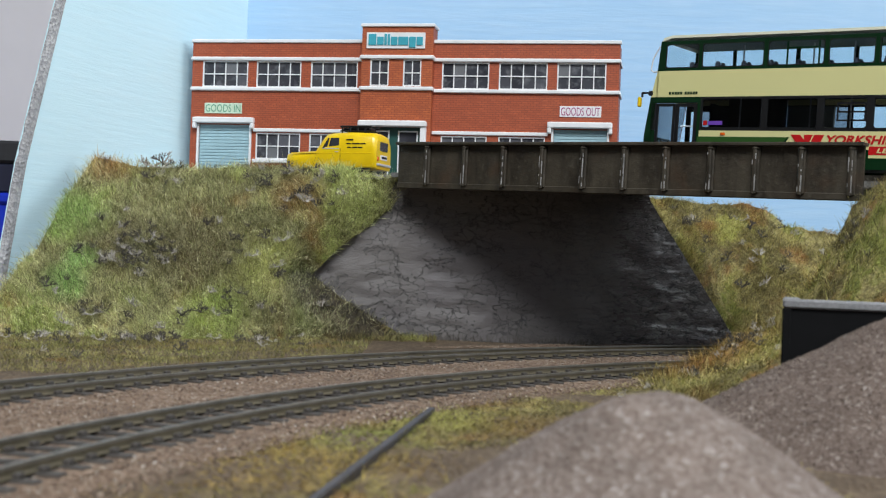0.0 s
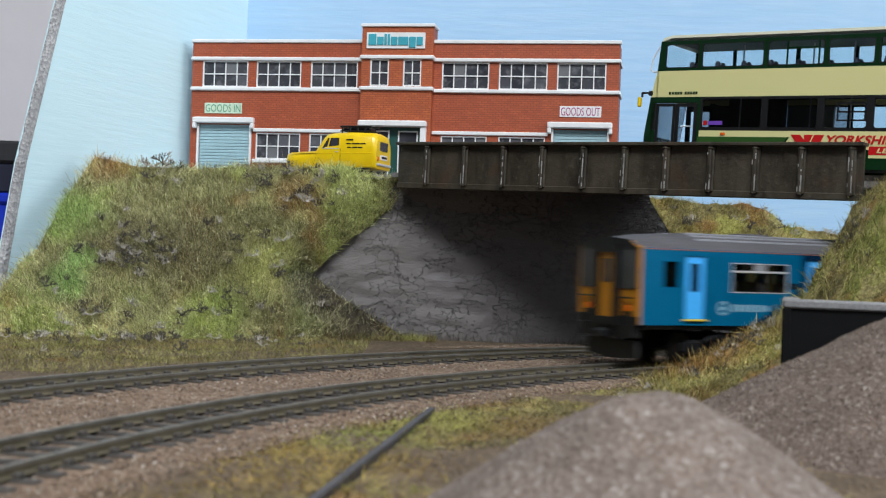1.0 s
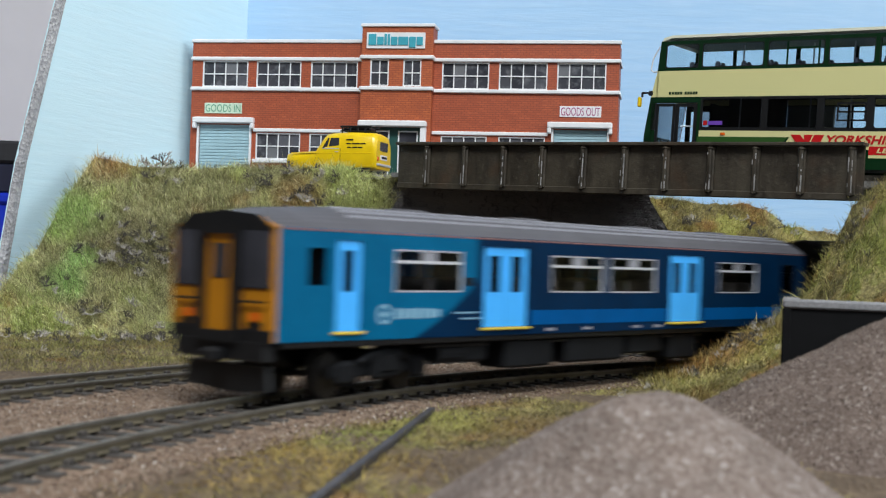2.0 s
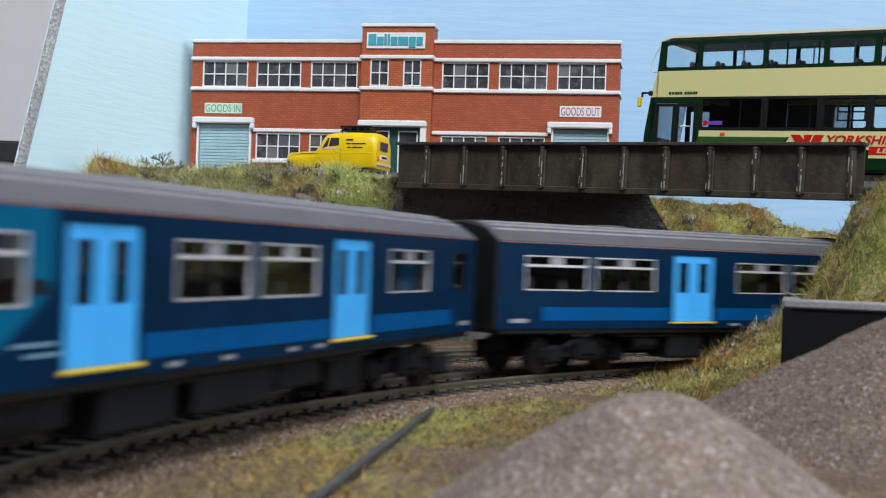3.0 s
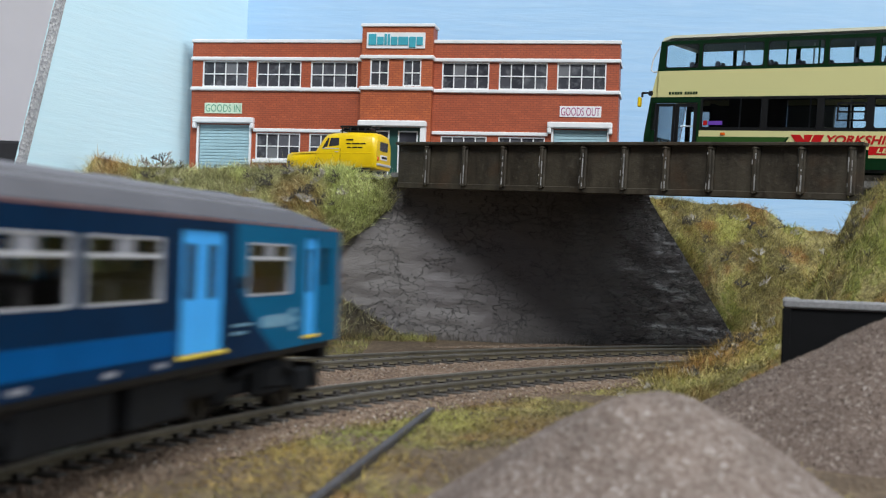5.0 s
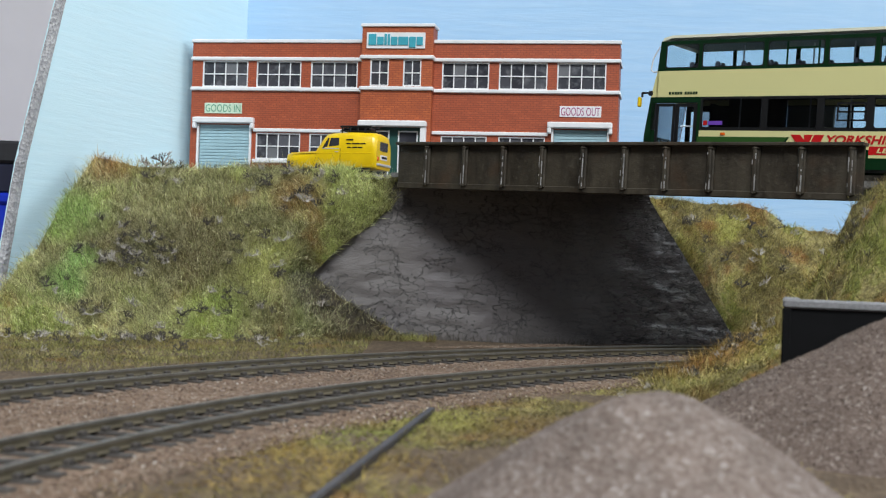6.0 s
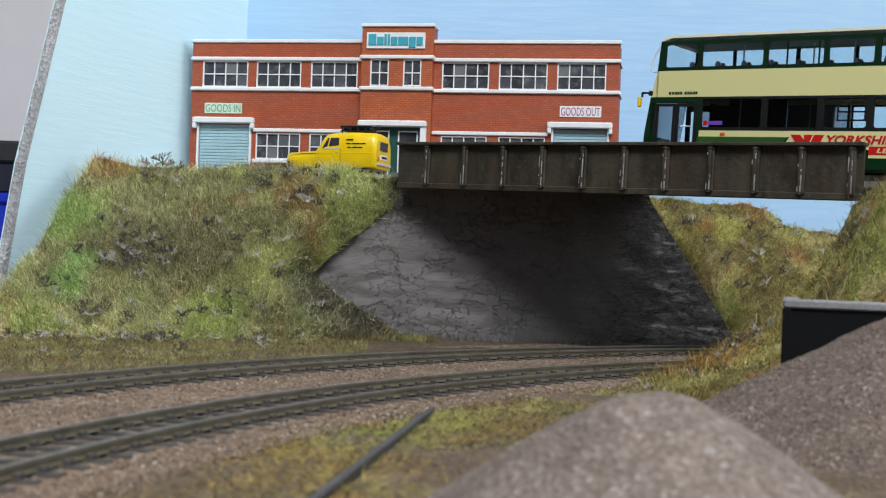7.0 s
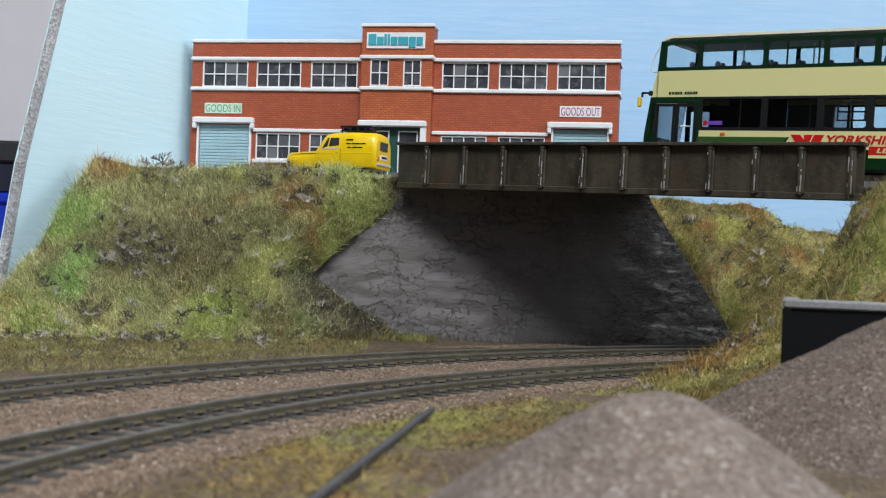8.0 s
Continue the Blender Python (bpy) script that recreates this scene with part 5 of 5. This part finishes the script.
def pebbles(name, spots, lo, hi, mat, label, category):
    """Loose stones as small irregular octahedra."""
    vs, fs = [], []
    for x, y, z in spots:
        r = random.uniform(lo, hi)
        k = len(vs)
        j = [r * random.uniform(0.6, 1.3) for _ in range(6)]
        c, s_ = math.cos(r * 977), math.sin(r * 977)
        vs += [(x + j[0] * c, y + j[0] * s_, z), (x - j[1] * c, y - j[1] * s_, z), (x - j[2] * s_, y + j[2] * c, z), (x + j[3] * s_, y - j[3] * c, z), (x, y, z + j[4] * 0.8), (x, y, z - j[5] * 0.8)]
        fs += [(k, k + 2, k + 4), (k + 2, k + 1, k + 4), (k + 1, k + 3, k + 4), (k + 3, k, k + 4), (k + 2, k, k + 5), (k + 1, k + 2, k + 5), (k + 3, k + 1, k + 5), (k, k + 3, k + 5)]
    ob = new(name, mesh_of(name, vs, fs, mat))
    return tagged(ob, label, category, kind="stuff")


def stone_material(name, stops):
    m, nt, b = material(name, 0.9)
    g = nt.nodes.new("ShaderNodeNewGeometry")
    nt.links.new(ramp(nt, g.outputs["Random Per Island"], stops), b.inputs["Base Color"])
    return m


M_STONES = stone_material("ballast_stones", [(0.0, (0.07, 0.045, 0.031)), (0.35, (0.17, 0.113, 0.078)), (0.85, (0.26, 0.185, 0.135)), (0.97, (0.31, 0.25, 0.20)), (1.0, (0.52, 0.48, 0.43))])
M_HEAPSTONES = stone_material("heap_stones", [(0.0, (0.10, 0.072, 0.058)), (0.5, (0.18, 0.138, 0.118)), (0.92, (0.24, 0.195, 0.172)), (1.0, (0.44, 0.40, 0.37))])
M_BROWNSTONES = stone_material("brown_heap_stones", [(0.0, (0.065, 0.045, 0.035)), (0.5, (0.125, 0.090, 0.073)), (0.94, (0.185, 0.142, 0.12)), (1.0, (0.38, 0.34, 0.31))])
rng = random.Random(4)
spots = []
while len(spots) < 26000:
    a, r = rng.uniform(1.75, 3.15), rng.uniform(433, 549)
    x, y = CX + r * math.cos(a), CY + r * math.sin(a)
    if y > 120 and abs(x) < y * 0.4 and rng.random() < 260 / y:
        on_track = min(abs(r - R_FRONT), abs(r - R_BACK)) < 14
        if on_track and rng.random() < 0.6:
            continue
        spots.append((x, y, (0.3 if on_track else 0.55) + rng.uniform(-0.2, 0.2) if 443 < r < 541 else 0.2))
while len(spots) < 30000:
    x, y = rng.uniform(-75, 135), rng.uniform(540, 606)
    r = math.hypot(x - CX, y - CY)
    if 549 < r < 590:
        spots.append((x, y, ground_height(x, y) - 0.35))
pebbles("loose_ballast", spots, 0.15, 0.44, M_STONES, "loose pinkish-brown ballast stones", "ballast")
for height, cx, cy, rad, sq, n, mat in ((heap_a_z, 32.0, 190, 36, 1, 1500, M_HEAPSTONES), (heap_b_z, 134, 282, 90, 0.62, 11000, M_BROWNSTONES)):
    spots = []
    while len(spots) < n:
        a, r = rng.uniform(0, 2 * math.pi), rad * math.sqrt(rng.random())
        x, y = cx + r * math.cos(a), cy + sq * r * math.sin(a)
        z = height(x, y)
        if z > -1 and abs(x) < y * 0.4:
            spots.append((x, y, z))
    pebbles("heap_gravel", spots, 0.12, 0.36, mat, "loose grey-brown gravel on the heap", "gravel")


def bunker():
    t = thing("bunker", at(88.4, 330, 0, -15), "black lineside bunker with a grey stone coping", "bunker")
    part("front_wall", Shape().box(0.6, 90, 0, 2.5, -1, 27.4), M_BIN, t)
    part("side_wall", Shape().box(0.6, 3, 2.5, 26, -1, 27.4), M_BIN, t)
    part("back_wall", Shape().box(3, 90, 24, 26, -1, 27.4), M_BIN, t)
    part("coping", Shape().box(0, 90, -0.8, 5.5, 27.4, 29.8, 0.5), M_COPING, t, "grey stone coping")
    part("coping", Shape().box(0, 4.6, 5.5, 26, 27.4, 29.8, 0.4), M_COPING, t)
    part("corner_post", Shape().box(0, 2.2, -0.5, 1.6, -1, 27.4, 0.3), M_BIN, t)


bunker()


def loose_rail():
    a, b = Vector((-1.3, 308.6, -1.0)), Vector((-24.5, 140, -0.6))
    d = (b - a).normalized()
    n = Vector((d.y, -d.x, 0))
    s = Shape()
    prof = [(-1.0, -0.6), (1.0, -0.6), (0.9, -0.1), (0.35, 0.2), (0.35, 1.3), (0.75, 1.5), (0.7, 2.2), (-0.7, 2.2), (-0.75, 1.5), (-0.35, 1.3), (-0.35, 0.2), (-0.9, -0.1)]
    s.loft([[tuple(p + n * o + Vector((0, 0, h))) for o, h in prof] for p in (a, a + (b - a) * 0.4, b)])
    tagged(part("loose_rail", s, painted("old_rail", (0.06, 0.056, 0.06), 0.55, 0.4, 150)), "old dark rail lying in the grass", "rail")


loose_rail()


def twig_shape(rg, size, n):
    s = Shape()

    def grow(p, d, length, r, depth):
        q = p + d * length
        s.tube(p, q, r, r * 0.7, 5)
        if depth == 0:
            return
        for _ in range(rg.choice((2, 2, 3))):
            e = (d + Vector((rg.uniform(-1, 1), rg.uniform(-1, 1), rg.uniform(-0.5, 0.9))) * 0.9).normalized()
            grow(q, e, length * rg.uniform(0.55, 0.9), r * 0.7, depth - 1)
    for _ in range(n):
        grow(Vector((rg.uniform(-1, 1), rg.uniform(-1, 1), -0.6)), Vector((rg.uniform(-1, 1), rg.uniform(-1, 0.6), rg.uniform(0.15, 1))).normalized(), size * rg.uniform(0.6, 1.1), rg.uniform(0.17, 0.30), 4)
    return s


TWIGS = [part("dead_twig", twig_shape(random.Random(20 + i), 1.7, 4), M_TWIG if i % 3 else M_TWIGPALE) for i in range(6)]
tw_label = "small dead twiggy weed lying on the rough grass"
for i, tw in enumerate(TWIGS):
    tagged(tw, tw_label, "twig", "dead twigs")


def place_twigs():
    rg = random.Random(8)
    spots = []
    for x, z, k in ((-141, 80.5, 2.0), (-136, 80, 1.7), (-128, 79, 1.0), (-100, 79, 0.9), (-161, 80, 1.0)):
        spots.append((Vector((x, lerp(CREST, x) - 2, z - 2)), k))
    for u, v in ((0.2, 0.42), (0.26, 0.38), (0.38, 0.45), (0.34, 0.36), (0.46, 0.36), (0.42, 0.41), (0.3, 0.1), (0.36, 0.08), (0.24, 0.09), (0.56, 0.12), (0.62, 0.1), (0.5, 0.09), (0.72, 0.13), (0.66, 0.2),
                 (0.6, 0.86), (0.7, 0.8), (0.52, 0.9), (0.8, 0.72), (0.74, 0.92), (0.64, 0.94), (0.3, 0.85), (0.2, 0.9), (0.5, 0.6), (0.66, 0.5), (0.8, 0.5), (0.15, 0.6), (0.7, 0.36), (0.13, 0.2), (0.86, 0.3), (0.9, 0.14)):
        spots.append((Vector(left_bank_point(u, v)) + Vector((0, -4, 2.2)), rg.uniform(0.8, 1.3)))
        for _ in range(2 if v < 0.5 or v > 0.85 else 1):
            du, dv = rg.uniform(-0.06, 0.06), rg.uniform(-0.06, 0.06)
            spots.append((Vector(left_bank_point(min(0.97, max(0.02, u + du)), min(0.97, max(0.02, v + dv)))) + Vector((0, -5, 2.5)), rg.uniform(0.6, 1.15)))
    for _ in range(16):
        spots.append((Vector(far_bank_point(rg.uniform(0.05, 0.5), rg.uniform(0.3, 1))) + Vector((0, -2, 1.5)), rg.uniform(0.7, 1.2)))
    for _ in range(14):
        u, v = rg.uniform(0.1, 0.6), rg.uniform(0.5, 0.8)
        spots.append((Vector(near_bank_point(u, v)), rg.uniform(0.4, 0.8)))
    for x, y in ((-132, 410), (-120, 425), (-140, 450), (-96, 470), (-100, 500), (-70, 505), (-55, 520), (-168, 508), (-160, 500), (-152, 506), (-118, 516), (-112, 512), (-84, 532), (-78, 528), (-70, 534), (-142, 490), (-126, 500), (62, 385), (70, 392), (76, 400), (52, 360)):
        spots.append((Vector((x, y, 0.5)), rg.uniform(0.5, 0.9)))
    for x, z in ((134, 47), (137, 53), (139, 56), (136, 50), (141, 66)):
        spots.append((Vector((x, 424, z)), rg.uniform(0.6, 1.0)))
    for _ in range(26):
        u, v = rg.gauss(0.38, 0.09), rg.gauss(0.42, 0.07)
        spots.append((Vector(left_bank_point(u, v)) + Vector((0, -3.5, 2.0)), rg.uniform(0.7, 1.15)))
    for _ in range(16):
        u, v = rg.gauss(0.72, 0.08), rg.gauss(0.82, 0.08)
        spots.append((Vector(left_bank_point(u, min(0.98, v))) + Vector((0, -3.5, 2.0)), rg.uniform(0.6, 1.0)))
    # the foot of the bank and the near slope are strewn with them
    for _ in range(34):
        x = rg.uniform(-185, -60)
        spots.append((Vector((x, lerp(FOOT, x) - rg.uniform(0, 26), 1.0)), rg.uniform(0.45, 0.95)))
    for _ in range(22):
        x = rg.uniform(74, 118)
        spots.append((Vector(near_bank_point((x - 62) / 258, rg.uniform(0.62, 0.84))) + Vector((0, 0, 1.0)), rg.uniform(0.5, 0.9)))
    for _ in range(16):
        spots.append((Vector(far_bank_point(rg.uniform(0.08, 0.4), rg.uniform(0.3, 1))) + Vector((0, -3, 2)), rg.uniform(0.6, 1.0)))
    for i, (p, k) in enumerate(spots):
        m = Matrix.Translation(p * MM) @ pose(0, 0, 0, rg.uniform(-25, 25), rg.uniform(-25, 25), rg.uniform(0, 360)) @ Matrix.Scale(k, 4)
        if i < len(TWIGS):
            TWIGS[i].matrix_world = m
        else:
            c = copy_thing(TWIGS[i % len(TWIGS)], Matrix())
            c.matrix_world = m


place_twigs()


# ---- static grass ----
def strands(name, sample, count, lo, hi, width, seed, label, lean=0.9, mat=None):
    """Grass fibres: thin two-step blades, each rooted in the surface and bowed over."""
    rg = random.Random(seed)
    vs, fs = [], []
    made = 0
    while made < count:
        got = sample(rg)
        if got is None:
            continue
        p, up = got
        made += 1
        L = rg.uniform(lo, hi)
        d = Vector((rg.gauss(0, lean * 0.55), rg.gauss(-0.12, lean * 0.5), rg.gauss(0.15, 0.4))) + up
        d.normalize()
        side = d.cross(Vector((rg.gauss(0, 1), rg.gauss(0, 1), rg.gauss(0, 1)))).normalized() * (width * rg.uniform(0.6, 1.3) * 0.5)
        sag = Vector((rg.gauss(0, 0.18), rg.gauss(0, 0.18), -rg.uniform(0.05, 0.4)))
        q = p + d * (L * 0.55)
        e = q + (d + sag) * (L * 0.45)
        k = len(vs)
        vs += [tuple(p - side), tuple(p + side), tuple(q + side * 0.75), tuple(q - side * 0.75), tuple(e)]
        fs += [(k, k + 1, k + 2, k + 3), (k + 3, k + 2, k + 4)]
    return tagged(new(name, mesh_of(name, vs, fs, mat or M_GRASS)), label, "grass", kind="stuff")


def on_bank(point, u0, u1, v0, v1, thin=None):
    def sample(rg):
        u, v = rg.uniform(u0, u1), rg.uniform(v0, v1)
        p = Vector(point(u, v))
        if thin and rg.random() > thin(p):
            return None
        if point is left_bank_point and u > 0.78 and v < 0.42 and rg.random() < 0.85 * smooth(0.78, 0.95, u):
            return None
        return p, Vector((0, -0.45, 0.55))
    return sample


def clump(p):
    return 0.35 + 0.65 * smooth(-0.25, 0.2, noise.noise(p * 0.06))


def verge(rg):
    x, y = rg.uniform(-75, 125), rg.uniform(150, 450)
    r = math.hypot(x - CX, y - CY)
    if r > 441 or abs(x) > 0.38 * y or math.hypot(x - 32, y - 190) < 27 or y < 290 and x > 70:
        return None
    keep = smooth(-0.5, 0.0, noise.noise(Vector((x, y, 3)) * 0.035)) * (1 - smooth(-30, -60, x) * 0.8) * (0.15 + 0.85 * smooth(441, 430, r))
    keep *= 0.12 + 0.88 * smooth(30, 62, math.hypot(x - 36, y - 215))      # bare earth round the mound
    if x < -20 and y < 240:
        keep *= 0.5
    if rg.random() > keep:
        return None
    return Vector((x, y, ground_height(x, y) - 0.6)), Vector((0, 0, 0.4))


def back_verge(rg):
    x = rg.uniform(-230, -30)
    y = rg.uniform(380, lerp(FOOT, x) + 3)
    r = math.hypot(x - CX, y - CY)
    if r < 548 or abs(x) > 0.4 * y:
        return None
    if rg.random() > 0.3 + 0.7 * smooth(550, 580, r):
        return None
    return Vector((x, y, ground_height(x, y) - 0.6)), Vector((0, 0, 0.7))


strands("static_grass", on_bank(left_bank_point, 0, 1, 0, 1.0, clump), 100000, 2.0, 7.5, 0.16, 1, "rough straw-green static grass on the embankment")
strands("static_grass", on_bank(far_bank_point, 0, 0.62, 0, 1.0, clump), 46000, 1.6, 5, 0.14, 2, "rough straw-green static grass on the bank behind", 0.9, M_FARGRASS)
strands("static_grass", on_bank(near_bank_point, 0, 0.75, 0.3, 1.0, clump), 46000, 1.8, 5.5, 0.16, 3, "rough straw-green static grass on the bridge-end bank", 0.9, M_BANKGRASS)
strands("static_grass", verge, 56000, 0.8, 3.0, 0.13, 4, "short yellow-green static grass on the verge", 1.9, M_VERGE)
strands("static_grass", back_verge, 28000, 0.5, 2.6, 0.16, 5, "short olive static grass behind the tracks", 1.1, M_FOOTGRASS)


def wall_foot(rg):
    x = rg.uniform(-52, 75) if rg.random() < 0.75 else rg.uniform(-52, -20)
    return Vector((x, 583 - rg.random() * 6 + max(0, -x - 20) * 0.1, -0.3)), Vector((0, -0.05, 0.8))


strands("static_grass", on_bank(left_bank_point, 0, 1, 0.05, 1.0, clump), 3600, 6, 12.5, 0.19, 6, "long pale straw fibres on the embankment", 1.3)
def wall_corner(rg):
    x = -52 + 50 * rg.random() ** 1.6
    y = rg.uniform(568, 586)
    if rg.random() > 0.4 + 0.6 * smooth(-0.2, 0.3, noise.noise(Vector((x, y, 8)) * 0.12)):
        return None
    return Vector((x, y, -0.5)), Vector((0, -0.1, 0.8))


strands("static_grass", wall_corner, 2400, 1.2, 6.0, 0.2, 9, "olive grass tufts at the wall corner", 1.0, M_FOOTGRASS)
def corner_scrub(rg):
    v = rg.uniform(0.0, 0.33)
    u = 1.0 - abs(rg.gauss(0, 0.08))
    p = Vector(left_bank_point(max(0.6, u), v))
    if rg.random() > 0.3 + 0.7 * smooth(-0.2, 0.25, noise.noise(p * 0.1)):
        return None
    return p, Vector((0.1, -0.4, 0.5))


strands("static_grass", on_bank(near_bank_point, 0.02, 0.3, 0.55, 0.95), 1100, 4, 9, 0.16, 12, "long pale straw fibres on the bridge-end bank", 1.2, M_FARGRASS)
strands("static_grass", on_bank(left_bank_point, 0.93, 1.0, 0.32, 1.0), 3200, 2, 6.5, 0.17, 13, "pale grass hanging over the wall edge", 1.3)
strands("dry_weeds", corner_scrub, 1900, 1.5, 6.5, 0.15, 11, "dark dry scrub where the bank meets the wall", 1.1, M_TWIG)
strands("dry_weeds", wall_foot, 1100, 1.0, 6, 0.18, 7, "dry brown weeds along the wall foot", 0.8, M_TWIG)


# ---- beyond the layout ----
def crates():
    t = thing("storage_crate", at(-480, 900, -15), "bright blue plastic storage crate on the table", "crate")
    part("shell", Shape().box(0, 190, 0, 200, 0, 86, 3), M_CRATE, t)
    part("rim", Shape().box(-3, 193, -3, 203, 80, 88, 2), M_CRATE, t)
    c = thing("equipment_case", at(-480, 900, 73), "dark case with a grey lid on the blue crate", "case")
    part("case_body", Shape().box(0, 192, 0, 195, 0, 21, 1.5), M_CASENAVY, c)
    part("case_lid", Shape().box(-2, 193, -2, 197, 21, 37, 2), M_CASE, c, "dark grey lid")


crates()


# ---- movement ----
def motions():
    times = [i / 10 for i in range(81)]
    walk(car_rear, [(t, car_pose(car_angle(t))) for t in times])
    walk(car_front, [(t, car_pose(car_angle(t) + 279.0 / R_FRONT)) for t in times])
    for w, x in WHEELSETS:
        rows = []
        for i in range(241):
            t = i / 30
            rows.append((t, at(x, 0, 5.6, 0, -math.degrees((car_angle(t) - car_angle(0)) * R_FRONT / 5.6))))
        walk(w, rows)


motions()
